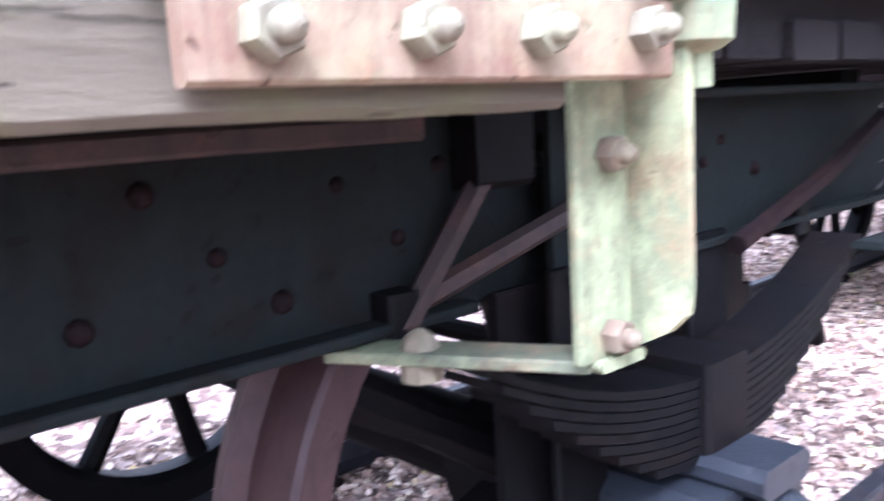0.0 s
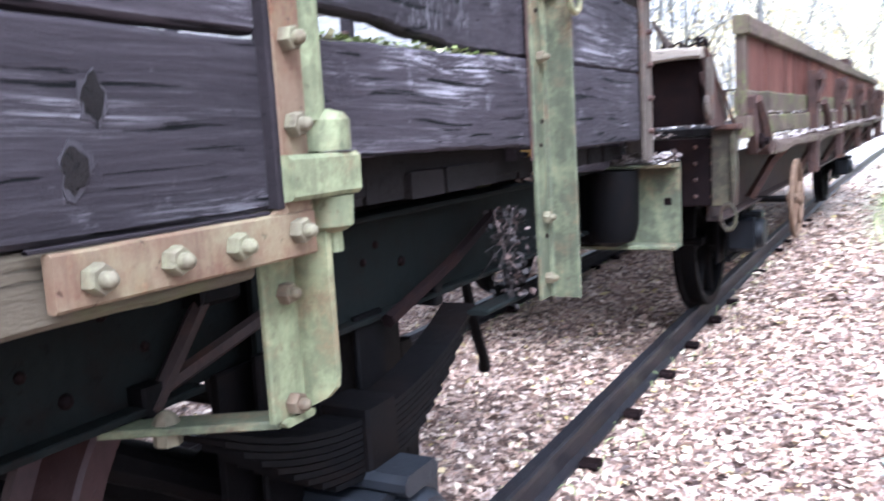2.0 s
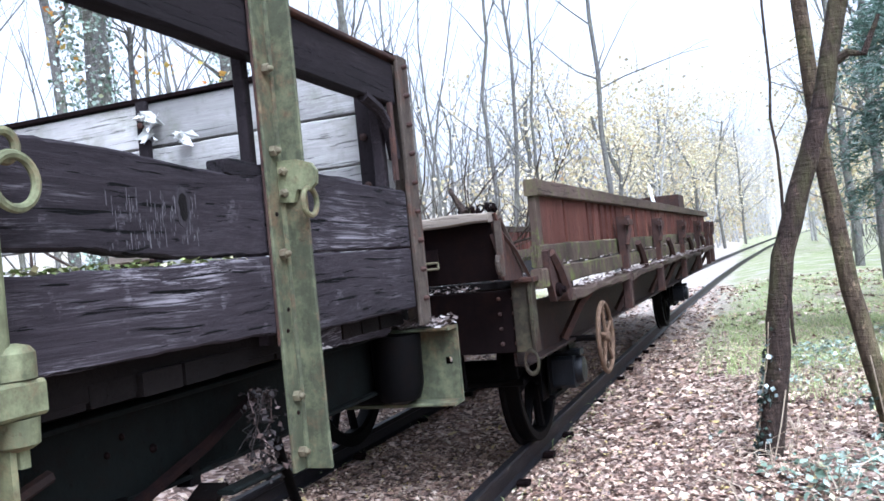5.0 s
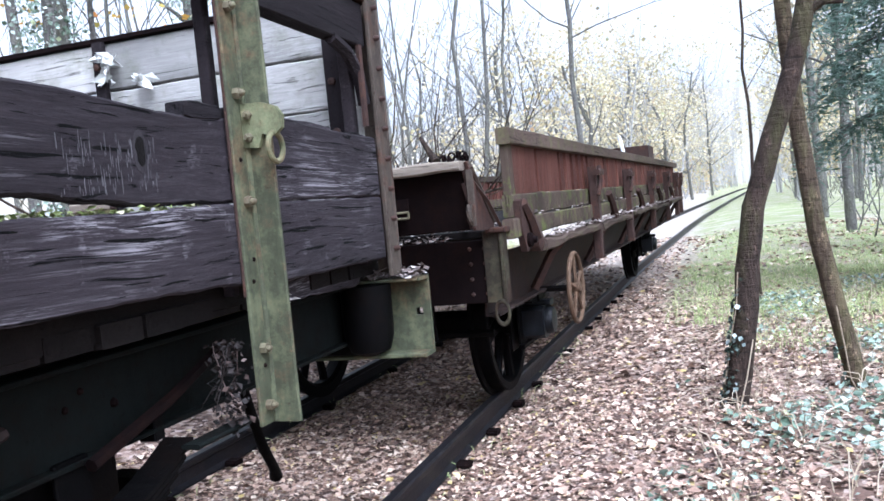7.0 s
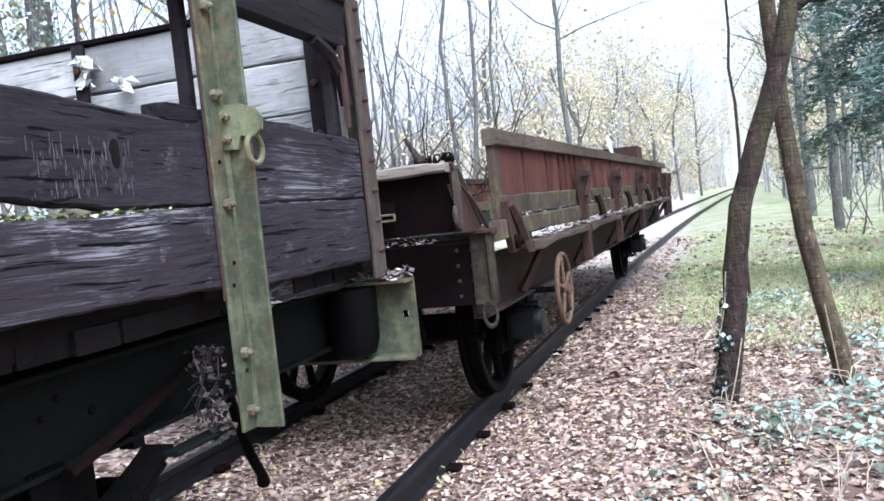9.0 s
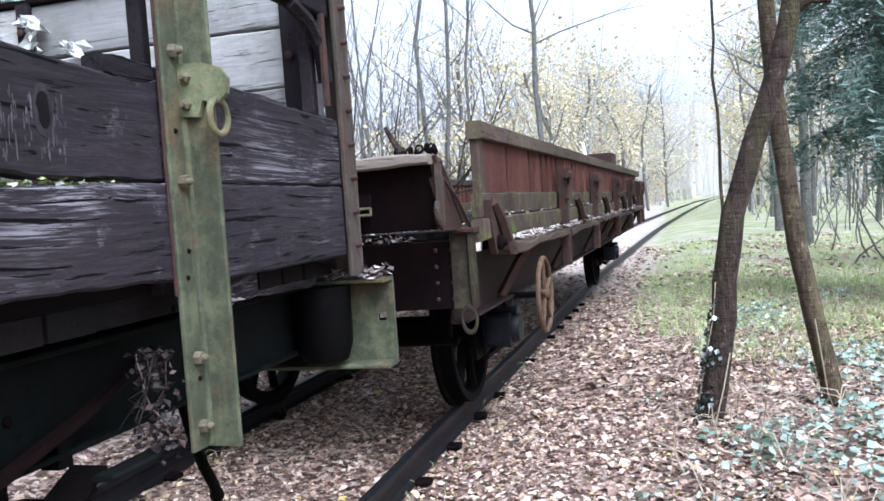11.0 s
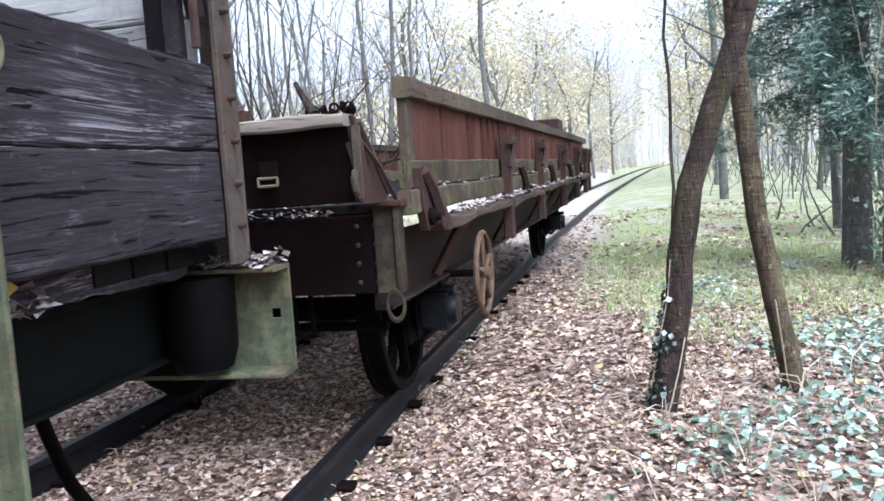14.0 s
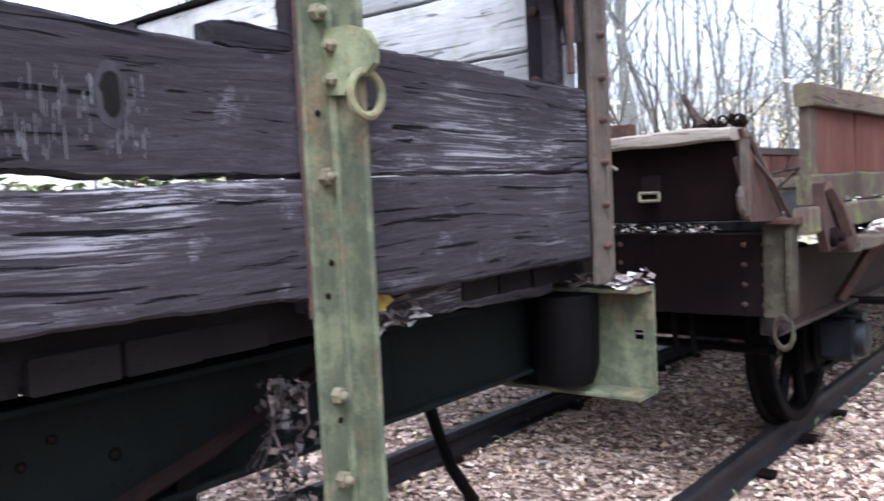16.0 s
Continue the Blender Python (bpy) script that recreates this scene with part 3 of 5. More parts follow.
part("step_bar", bar("y", 1.4, 1.64, 1.08, 1.13, 0.972, 0.985, 6, 0.003), M_SOLE, wagon)

# side door: knotty boards in an angle-iron frame, hinged on a pivot at its edge
door = new("side_door")
door.parent = wagon
XD = 1.235
for i, (z0, z1) in enumerate([(1.292, 1.5), (1.507, 1.72), (1.727, 1.94), (1.947, 2.16)]):
    part("door_board", bar("y", -1.9, 0.6035, XD - 0.05, XD - 0.006, z0, z1, 60, 0.003, 0.006, 0, 50 + i), M_DOOR, door)
for y, z, r in [(0.315, 1.36, 0.017), (0.345, 1.425, 0.016), (0.1, 1.6, 0.015)]:
    for rr, dx, mt in ((r * 1.25, 0.0075, M_KNOT), (r, 0.009, M_FLOOR)):
        kn, ring_v = Mesh(), []
        for k in range(18):
            a = 2 * math.pi * k / 18
            e = rr * (1 + 0.55 * noise.noise((math.cos(a) * 2, math.sin(a) * 2, z * 40 + rr * 99)))
            ring_v.append((y + e * 0.85 * math.cos(a), z + e * 1.2 * math.sin(a)))
        kn.v = [(XD - 0.012, p, q) for p, q in ring_v] + [(XD - 0.012 + dx, p, q) for p, q in ring_v] + [(XD - 0.0112 + dx, y, z)]
        kn.f = [(k, (k + 1) % 18, 18 + (k + 1) % 18, 18 + k) for k in range(18)] + [(18 + k, 18 + (k + 1) % 18, 36) for k in range(18)]
        part("knot", kn, mt, door)
part("sill", bar("y", -1.9, 0.56, XD - 0.06, XD - 0.012, 1.21, 1.288, 50, 0.004, 0.006, 0, 61.0), M_SILL, door, "flaking ochre sill beam")
# the angle strap runs along the bottom and turns up at the door's edge in a rounded corner
frame_iron = bar("y", 0.268, 0.66, XD - 0.004, XD + 0.01, 1.228, 1.285, 8, 0.0015, 0.003)
strap = part("angle_strap", frame_iron, M_STRAP, door, "rusty angle strap with hexagon nuts")
part("upright_strap", bar("z", 1.286, 2.2, XD - 0.004, XD + 0.01, 0.602, 0.66, 10, 0.0015, 0.003), M_STRAP, strap)
fillet = Mesh()
arc = [(0.602 - 0.022 + 0.022 * math.sin(a), 1.286 + 0.022 - 0.022 * math.cos(a)) for a in [math.pi / 2 * k / 5 for k in range(6)]]
for dx in (-0.003, 0.009):
    fillet.v += [(XD + dx, 0.604, 1.284)] + [(XD + dx, a, b) for a, b in arc]
fillet.f = [tuple(range(7)), tuple(range(7, 14))[::-1]] + [(k, (k + 1) % 7, 7 + (k + 1) % 7, 7 + k) for k in range(7)]
part("corner_fillet", fillet, M_STRAP, strap, "", False)
# dark strip added to cover the bright line left of the upright strap
part("side_lip", bar("z", 1.292, 2.18, XD - 0.012, XD + 0.0108, 0.59, 0.6018, 8, 0.001, 0.002), M_RAILTOP, strap)
part("inner_lip", bar("y", 0.25, 0.58, XD - 0.005, XD + 0.004, 1.286, 1.291, 6, 0), M_RAILTOP, strap)
for i, (y, z) in enumerate([(0.31, 1.255), (0.409, 1.257), (0.506, 1.258), (0.62, 1.262), (0.627, 1.395), (0.627, 1.5), (0.627, 1.6), (0.627, 1.7), (0.627, 1.8), (0.627, 1.92)]):
    part("nut", nut(XD + 0.01, y, z, 0.0165, 0.013, 0.4 + i), M_NUT, strap)

pivot = new("door_pivot")
pivot.parent = wagon
part("pivot_post", tube([(1.215, 0.69, 1.40), (1.215, 0.69, 2.3)], 0.03, 14), M_GREEN, pivot, "round green pivot post")
part("hinge_band", bar("y", 0.60, 0.75, 1.2, 1.262, 1.3, 1.357, 6, 0.001, 0.006), M_GREEN, pivot)
part("hinge_cap", lathe("z", (1.225, 0.718, 0), [(1.359, 0.038), (1.4, 0.038), (1.41, 0.03), (1.415, 0.012)], 18), M_GREEN, pivot)
part("hinge_foot", lathe("z", (1.225, 0.718, 0), [(1.247, 0.012), (1.25, 0.024), (1.257, 0.034), (1.298, 0.036)], 18), M_GREEN, pivot)
part("hinge_pin", bar("z", 1.22, 1.25, 1.222, 1.24, 0.71, 0.73), M_GREEN, pivot)
part("ring_plate", ring((1.255, 0.715, 1.725), 0.024, 0.008, "x"), M_GREEN, pivot)
part("ring", ring((1.264, 0.722, 1.668), 0.043, 0.008, "x"), M_GREEN, pivot, "pale green iron ring")
for z in (1.66, 1.735):
    part("nut", nut(1.24, 0.685, z, 0.012, 0.006, z), M_NUT, pivot)

# bracket that hangs below the door: a channel with one folded edge
hanger = new("hanging_bracket")
hanger.parent = wagon
part("web", bar("z", 0.995, 1.36, 1.165, 1.177, 0.625, 0.705, 10, 0.002, 0.003), M_GREEN, hanger)
fl = Mesh()
ring_pts = [(1.36, 1.235), (1.055, 1.235), (1.032, 1.232), (1.015, 1.215), (1.002, 1.19), (0.997, 1.17)]
for z, x in ring_pts:
    fl.v += [(1.165, 0.693, z), (x, 0.693, z), (x, 0.705, z), (1.165, 0.705, z)]
for i in range(len(ring_pts) - 1):
    fl.f += [(4 * i + j, 4 * i + (j + 1) % 4, 4 * i + 4 + (j + 1) % 4, 4 * i + 4 + j) for j in range(4)]
fl.f += [(3, 2, 1, 0), tuple(4 * len(ring_pts) - 4 + j for j in range(4))]
part("flange", fl, M_GREEN, hanger, "", False)
part("foot", bar("x", 1.13, 1.185, 0.64, 0.705, 0.985, 0.996, 4, 0.001), M_GREEN, hanger)
for z in (1.014, 1.17):
    part("nut", nut(1.177, 0.665, z, 0.016, 0.012, z * 9), M_NUT, hanger)

# underframe: channel solebars, headstock, struts
under = new("underframe")
under.parent = wagon
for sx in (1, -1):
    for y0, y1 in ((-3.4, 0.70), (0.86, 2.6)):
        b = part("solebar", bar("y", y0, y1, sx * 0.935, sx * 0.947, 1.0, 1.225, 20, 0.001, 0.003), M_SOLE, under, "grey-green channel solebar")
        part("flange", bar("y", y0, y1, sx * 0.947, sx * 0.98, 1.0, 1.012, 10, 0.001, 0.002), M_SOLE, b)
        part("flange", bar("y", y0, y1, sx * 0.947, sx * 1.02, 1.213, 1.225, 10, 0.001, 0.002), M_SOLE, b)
    part("packing", bar("y", -3.4, 0.62, *sorted((sx * 0.95, sx * 1.0)), 1.188, 1.211, 20, 0.003), M_W2SOLE, under)
for i, (y, z) in enumerate([(0.42, 1.10), (0.48, 1.05), (0.55, 1.15), (0.36, 1.16), (0.62, 1.09), (0.3, 1.06), (0.68, 1.16), (0.2, 1.12), (1.2, 1.12), (1.35, 1.1), (1.25, 1.15)]):
    part("rivet", rivet(0.947, y, z, 0.009 + 0.003 * (i % 2)), M_RUSTDARK, under)
for a, b in (((0.97, 0.77, 1.2), (0.97, 0.6, 1.0)), ((0.99, 1.0, 1.13), (0.95, 0.64, 1.02))):
    part("strut", tube([a, b], 0.014, 6), M_W2SOLE, under)
stay = part("stay", bar("x", 0.955, 1.172, -0.03, 0.03, 0.984, 0.996, 4, 0.001, 0.002), M_POST, hanger, "pale flat stay to the solebar")
for v in stay.data.vertices:
    v.co.y += 0.545 + 0.12 * (v.co.x - 0.955) / 0.217
part("bolt", lathe("z", (1.02, 0.58, 0), [(0.965, 0.02), (0.996, 0.02), (1.008, 0.014), (1.014, 0.005)], 8), M_NUT, hanger)
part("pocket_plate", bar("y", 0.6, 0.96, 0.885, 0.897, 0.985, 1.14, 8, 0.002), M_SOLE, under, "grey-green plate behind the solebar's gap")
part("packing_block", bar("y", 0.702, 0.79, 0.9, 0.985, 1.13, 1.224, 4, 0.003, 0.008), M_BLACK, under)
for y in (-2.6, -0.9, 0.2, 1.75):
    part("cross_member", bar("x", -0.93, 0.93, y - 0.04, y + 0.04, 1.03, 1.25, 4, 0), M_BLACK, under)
web = Mesh()
for x0, x1, z0, z1 in ((-1.26, 1.203, 0.94, 1.232), (1.203, 1.232, 0.94, 1.083), (1.203, 1.232, 1.11, 1.232), (1.232, 1.262, 0.94, 1.232)):
    piece = bar("x", x0, x1, 2.70, 2.713, z0, z1, 4, 0, 0)
    web.f += [tuple(len(web.v) + j for j in f) for f in piece.f]
    web.v += list(piece.v)
head = part("headstock", web, M_POST, under, "green channel headstock")
part("flange", bar("x", -1.26, 1.262, 2.60, 2.70, 0.94, 0.953, 20, 0.001, 0.003), M_POST, head)
part("flange", bar("x", -1.26, 1.262, 2.60, 2.70, 1.219, 1.232, 20, 0.001, 0.003), M_POST, head)
part("gusset", bar("x", 0.6, 0.99, 2.585, 2.60, 0.96, 1.215, 4, 0), M_BLACK, head)
# black drum added to fill the dark inner end of the channel
part("stiffener", lathe("z", (1.05, 2.6, 0), [(0.956, 0.03), (0.975, 0.075), (1.03, 0.092), (1.215, 0.095)], 18), M_BLACK, head)
part("brake_pipe", tube([(0.36, 2.72, 1.0), (0.34, 2.8, 0.9), (0.32, 2.9, 0.68), (0.29, 3.02, 0.48), (0.25, 3.16, 0.34), (0.22, 3.22, 0.28)], [0.022, 0.022, 0.023, 0.024, 0.024, 0.032], 10), M_BLACK, under, "hanging black brake hose")
part("hanging_rod", tube([(0.35, 2.55, 0.98), (0.36, 2.56, 0.78)], 0.012, 8), M_RUSTDARK, under)
part("brake_lever", tube([(1.0, 1.2, 1.0), (0.99, 1.5, 1.07), (0.99, 1.75, 1.16)], 0.016, 6), M_RUSTDARK, under)


def wheel(centre, mat_rim, parent, spokes=8, r=0.5, flip=1):
    """A spoked wheel with a flanged tyre, turned about x."""
    c = centre
    ob = part("wheel", lathe("x", c, [(-0.075 * flip, r + 0.028), (-0.05 * flip, r + 0.03), (-0.04 * flip, r), (0.045 * flip, r - 0.005), (0.052 * flip, r - 0.012),
              (0.05 * flip, r - 0.06), (0.03 * flip, r - 0.072), (-0.05 * flip, r - 0.075), (-0.074 * flip, r - 0.05)], 64, close=True), mat_rim, parent)
    part("hub", lathe("x", c, [(-0.1, 0.06), (-0.1, 0.115), (0.085, 0.11), (0.09, 0.06)], 24), M_BLACK, ob)
    for i in range(spokes):
        g = 2 * math.pi * (i + 0.3) / spokes
        a, b = Vector((c[0], c[1] + 0.09 * math.cos(g), c[2] + 0.09 * math.sin(g))), Vector((c[0], c[1] + (r - 0.065) * math.cos(g), c[2] + (r - 0.065) * math.sin(g)))
        part("spoke", tube([a, a.lerp(b, 0.5), b], [0.042, 0.032, 0.036], 8), M_BLACK, ob)
    return ob


def wheelset(y, parent, rim):
    ob = new("wheelset")
    ob.parent = parent
    part("axle", tube([(-1.0, y, 0.65), (-0.66, y, 0.65), (0.66, y, 0.65), (1.0, y, 0.65)], [0.055, 0.075, 0.075, 0.055], 16), M_BLACK, ob)
    wheel((0.755, y, 0.65), rim, ob, 8, 0.5, 1)
    wheel((-0.755, y, 0.65), M_BLACK, ob, 8, 0.5, -1)
    return ob


def running_gear(y, parent, x=1.03, box_mat=M_BOX, span=0.6):
    """Leaf spring, axle box and guard plates outside a wheel."""
    sp = new("leaf_spring")
    sp.parent = parent
    for i in range(9):
        half = span * (1 - 0.083 * i)
        pts = [(x, y + half * k, 0.865 - 0.0125 * i + 0.27 * span * (half * k / span) ** 2) for k in np.linspace(-1, 1, 13)]
        lf = Mesh()
        for p in pts:
            lf.v += [(p[0] - 0.042, p[1], p[2] - 0.0055), (p[0] + 0.042, p[1], p[2] - 0.0055), (p[0] + 0.042, p[1], p[2] + 0.005), (p[0] - 0.042, p[1], p[2] + 0.005)]
        for j in range(12):
            lf.f += [(4 * j + k, 4 * j + (k + 1) % 4, 4 * j + 4 + (k + 1) % 4, 4 * j + 4 + k) for k in range(4)]
        lf.f += [(3, 2, 1, 0), (48, 49, 50, 51)]
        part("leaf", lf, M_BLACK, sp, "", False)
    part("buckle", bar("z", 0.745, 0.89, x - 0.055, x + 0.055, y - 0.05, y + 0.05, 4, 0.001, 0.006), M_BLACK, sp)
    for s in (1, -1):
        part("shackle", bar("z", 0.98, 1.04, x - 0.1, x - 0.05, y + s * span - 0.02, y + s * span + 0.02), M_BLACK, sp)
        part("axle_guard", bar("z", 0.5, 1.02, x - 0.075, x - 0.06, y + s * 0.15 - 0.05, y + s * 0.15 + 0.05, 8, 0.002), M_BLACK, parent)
    # wide guard plate added as a black mass to darken the space here
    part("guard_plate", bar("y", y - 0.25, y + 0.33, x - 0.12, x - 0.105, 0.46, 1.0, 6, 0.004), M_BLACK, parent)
    bx = part("axle_box", bar("x", x - 0.09, x + 0.09, y - 0.125, y + 0.125, 0.52, 0.74, 6, 0.001, 0.025), box_mat, parent, "grey cast-iron axle box")
    part("cover", lathe("x", (x + 0.09, y, 0.63), [(-0.01, 0.1), (0.03, 0.098), (0.05, 0.085), (0.055, 0.03)], 20), box_mat, bx)
    part("lid", bar("x", x - 0.05, x + 0.13, y - 0.06, y + 0.06, 0.735, 0.775, 4, 0.001, 0.012), box_mat, bx)
    part("keep", bar("y", y - 0.22, y + 0.22, x - 0.07, x - 0.03, 0.47, 0.5), M_BLACK, parent)


for y in (1.03, -2.5):
    wheelset(y, wagon, M_TYRE)
    running_gear(y, wagon, 1.03, M_BOX, 0.43)
part("brake_block", bar("z", 0.5, 0.85, 0.70, 0.8, 1.56, 1.63, 6, 0.004, 0.01), M_BLACK, under)
part("brake_beam", tube([(-0.8, 1.62, 0.62), (0.8, 1.62, 0.62)], 0.03, 8), M_BLACK, under)

# ---- the second wagon, a drop-side wagon standing on the bend ----
W2 = Matrix.Translation((0, 4.03, 0)) @ pose(0, 0, 0, 0, 0, -1.8)
second = thing("dropside_wagon", "rusty brown drop-side wagon with mossy boards, littered with leaves", "wagon", at=W2)
LEN = 12.0
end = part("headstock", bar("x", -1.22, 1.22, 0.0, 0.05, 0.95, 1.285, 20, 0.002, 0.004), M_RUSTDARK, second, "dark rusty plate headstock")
for i, x in enumerate((1.05, 1.13, 0.5, -0.4, -1.0)):
    for z in (1.0, 1.08, 1.16, 1.24):
        part("rivet", lathe("y", (x, 0.0, z), [(0.002, 0.012), (-0.006, 0.011), (-0.01, 0.004)], 8), M_RUST, end)
part("corner_angle", bar("z", 0.955, 1.33, 1.222, 1.245, -0.035, 0.05, 8, 0.002), M_MOSSIRON, second)
part("corner_angle", bar("z", 0.955, 1.33, 1.13, 1.22, -0.018, -0.004, 8, 0.002), M_MOSSIRON, second, "mossy corner plate")
eye2 = ring((1.21, -0.03, 0.9), 0.036, 0.008, "y", 20)
for i, v in enumerate(eye2.v):
    eye2.v[i] = (v[0], v[1], 0.9 + (v[2] - 0.9) * 1.7)
part("corner_eye", eye2, M_MOSSIRON, second)
# end flap leaning outwards, resting above a gap full of leaf litter
flap_board = bar("x", -1.16, 1.165, -0.36, -0.30, 1.35, 1.645, 30, 0.004, 0.006)
flap_board.v = [(x, y + 0.05 - 0.2 * (z - 1.35), z) for x, y, z in flap_board.v]
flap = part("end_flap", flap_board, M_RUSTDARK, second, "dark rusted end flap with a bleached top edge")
part("top_edge", bar("x", -1.16, 1.18, -0.435, -0.30, 1.634, 1.684, 44, 0.012, 0.008, 0, 3.3, 5.0), M_W2FLAP, flap)
lp = Mesh()
for a, b in (((0.80, -0.38, 1.465), (0.88, -0.38, 1.465)), ((0.80, -0.38, 1.435), (0.88, -0.38, 1.435)), ((0.80, -0.38, 1.435), (0.80, -0.38, 1.465)), ((0.88, -0.38, 1.435), (0.88, -0.38, 1.465))):
    tube([a, b], 0.006, 6, lp)
part("latch_loop", lp, M_NUT, flap, "pale iron loop")
part("loop_plate", bar("z", 1.44, 1.53, 0.8, 0.88, -0.372, -0.362), M_RUSTDARK, flap)
part("grab_rod", tube([(0.5, -0.39, 1.6), (0.66, -0.42, 1.6), (0.72, -0.4, 1.56)], 0.008, 6), M_NUT, flap)
part("stub", bar("x", 0.5, 0.72, -0.3, -0.24, 1.69, 1.74, 6, 0.006), M_RUST, flap)
for i, (a, b, r) in enumerate([((1.19, -0.36, 1.68), (1.21, -0.33, 1.42), 0.012), ((1.18, -0.32, 1.62), (1.24, 0.0, 1.33), 0.011), ((1.175, -0.37, 1.58), (1.195, -0.36, 1.36), 0.014)]):
    part("stay_bar", tube([a, tuple((p + q) / 2 + 0.01 for p, q in zip(a, b)), b], r, 4), M_RUST, flap)
ch = Mesh()
for i in range(14):
    g = i / 13
    lathe("y" if i % 2 else "x", (1.08 + 0.1 * math.sin(g * 5), -0.35 + 0.1 * g, 1.705 + 0.012 * math.sin(g * 9)), [(-0.006, 0.014), (0.006, 0.014), (0.006, 0.021), (-0.006, 0.021)], 8, ch, close=True)
part("chain", ch, M_RUSTDARK, flap, "heap of rusty chain")
part("prop_stick", tube([(1.02, -0.3, 1.7), (0.98, -0.27, 1.75), (0.93, -0.25, 1.83)], [0.022, 0.017, 0.01], 6), M_BARK, flap)
gusset, outline = Mesh(), [(-0.37, 1.64), (-0.31, 1.655), (-0.27, 1.64), (0.04, 1.37), (0.02, 1.335), (-0.28, 1.345)]
for x in (1.172, 1.186):
    gusset.v += [(x, a, b) for a, b in outline]
gusset.f = [tuple(range(6)), tuple(range(6, 12))[::-1]] + [(j, j + 6, (j + 1) % 6 + 6, (j + 1) % 6) for j in range(6)]
part("side_plate", gusset, M_RUST, second, "red-brown sloping side plate", False)
part("plate_edge", tube([(1.19, -0.3, 1.66), (1.19, -0.12, 1.515), (1.19, 0.04, 1.375)], 0.014, 6), M_CORNER, second)
part("hanging_bar", bar("z", 1.37, 1.64, 1.19, 1.225, -0.385, -0.37, 8, 0.004, 0.004), M_CORNER, second, "worn grey hanging bar")
part("hook", tube([(1.2, -0.39, 1.47), (1.2, -0.41, 1.44), (1.2, -0.4, 1.4), (1.2, -0.375, 1.38)], 0.014, 6), M_CORNER, second)

deck = new("deck")
deck.parent = second
for i in range(40):
    y = 0.05 + i * (LEN - 0.1) / 40
    part("deck_board", bar("x", -1.2, 1.2, y, y + (LEN - 0.1) / 40 - 0.006, 1.29, 1.33, 2, 0.002, 0.003, 0, i), M_FLOOR, deck)
for sx in (1, -1):
    dside = new("drop_side")
    dside.parent = second
    x0, x1 = sorted((sx * 1.205, sx * 1.25))
    part("top_rail", bar("y", 0.18, LEN, *sorted((sx * 1.195, sx * 1.275)), 1.782, 1.868, 60, 0.005, 0.006, 0, 71 + sx), M_W2TOP, dside, "brown timber top rail")
    part("end_post", bar("z", 1.36, 1.78, x0, x1, 0.2, 0.29, 8, 0.003), M_W2, dside)
    k, y = 0, 0.3
    widths = [0.55, 0.62, 0.12, 0.14, 0.13, 0.13, 0.1, 0.3, 0.42, 0.16, 0.5, 0.36, 0.3, 0.14, 0.5, 0.5, 0.2]
    while y < LEN - 0.5:
        wdt = widths[k % len(widths)]
        gap = 0.1 if wdt < 0.2 else 0.06
        part("panel", bar("z", 1.51, 1.78, *sorted((sx * 1.21, sx * 1.24)), y, y + wdt, 6, 0.004, 0.003, 0, k), M_W2PANEL, dside)
        y += wdt + gap
        k += 1
    part("side_board", bar("y", 0.18, LEN, *sorted((sx * 1.2, sx * 1.262)), 1.385, 1.508, 70, 0.008, 0.008, 0, 75 + sx), M_W2, dside, "mossy side board")
    part("side_board", bar("y", 0.06, LEN, *sorted((sx * 1.225, sx * 1.29)), 1.275, 1.378, 70, 0.01, 0.008, 0, 78 + sx), M_W2, dside, "mossy tilted lower board")
    for y in (2.5, 4.5, 6.8, 9.0, 10.8, 11.8):
        st = part("stake", bar("z", 0.95, 1.68, *sorted((sx * 1.275, sx * 1.345)), y - 0.05, y + 0.05, 8, 0.004, 0.008), M_RUST, dside, "rusty stake iron")
        part("latch", bar("y", y - 0.1, y + 0.12, *sorted((sx * 1.34, sx * 1.38)), 1.6, 1.655, 6, 0.01, 0.01), M_RUST, st)
        part("latch_arm", tube([(sx * 1.36, y + 0.02, 1.68), (sx * 1.37, y - 0.02, 1.56), (sx * 1.35, y - 0.06, 1.45)], 0.018, 6), M_RUST, st)
    for y in (0.32, 3.4, 5.6, 7.9, 9.9):
        hg = part("hinge", lathe("x", (sx * 1.3, y + 0.14, 1.235), [(-0.03, 0.062), (0.03, 0.062), (0.036, 0.045), (0.04, 0.02)] if sx > 0 else [(0.03, 0.062), (-0.03, 0.062)], 18), M_RUST, dside)
        part("hinge_arm", tube([(sx * 1.3, y - 0.1, 1.46), (sx * 1.31, y + 0.0, 1.37), (sx * 1.31, y + 0.1, 1.26)], [0.03, 0.035, 0.04], 6), M_RUST, hg)
    for y0, y1 in ((0.5, 2.42), (2.6, 4.42), (4.6, 6.7), (6.9, 8.9), (9.1, 11.6)):
        dz = 0.018 * math.sin(y0 * 7)
        part("ledge_board", bar("y", y0, y1, *sorted((sx * 1.2, sx * (1.36 + dz))), 1.185 + dz, 1.235 + dz, 24, 0.022, 0.01, 0, y0), M_W2TOP, dside, "leaf-strewn ledge board")
    b = part("solebar", bar("y", 0.05, LEN - 0.05, *sorted((sx * 1.09, sx * 1.105)), 0.87, 1.19, 30, 0.001, 0.003), M_W2SOLE, second, "rusty brown solebar")
    part("flange", bar("y", 0.05, LEN - 0.05, *sorted((sx * 1.105, sx * 1.17)), 0.87, 0.885, 20, 0.001, 0.002), M_W2SOLE, b)
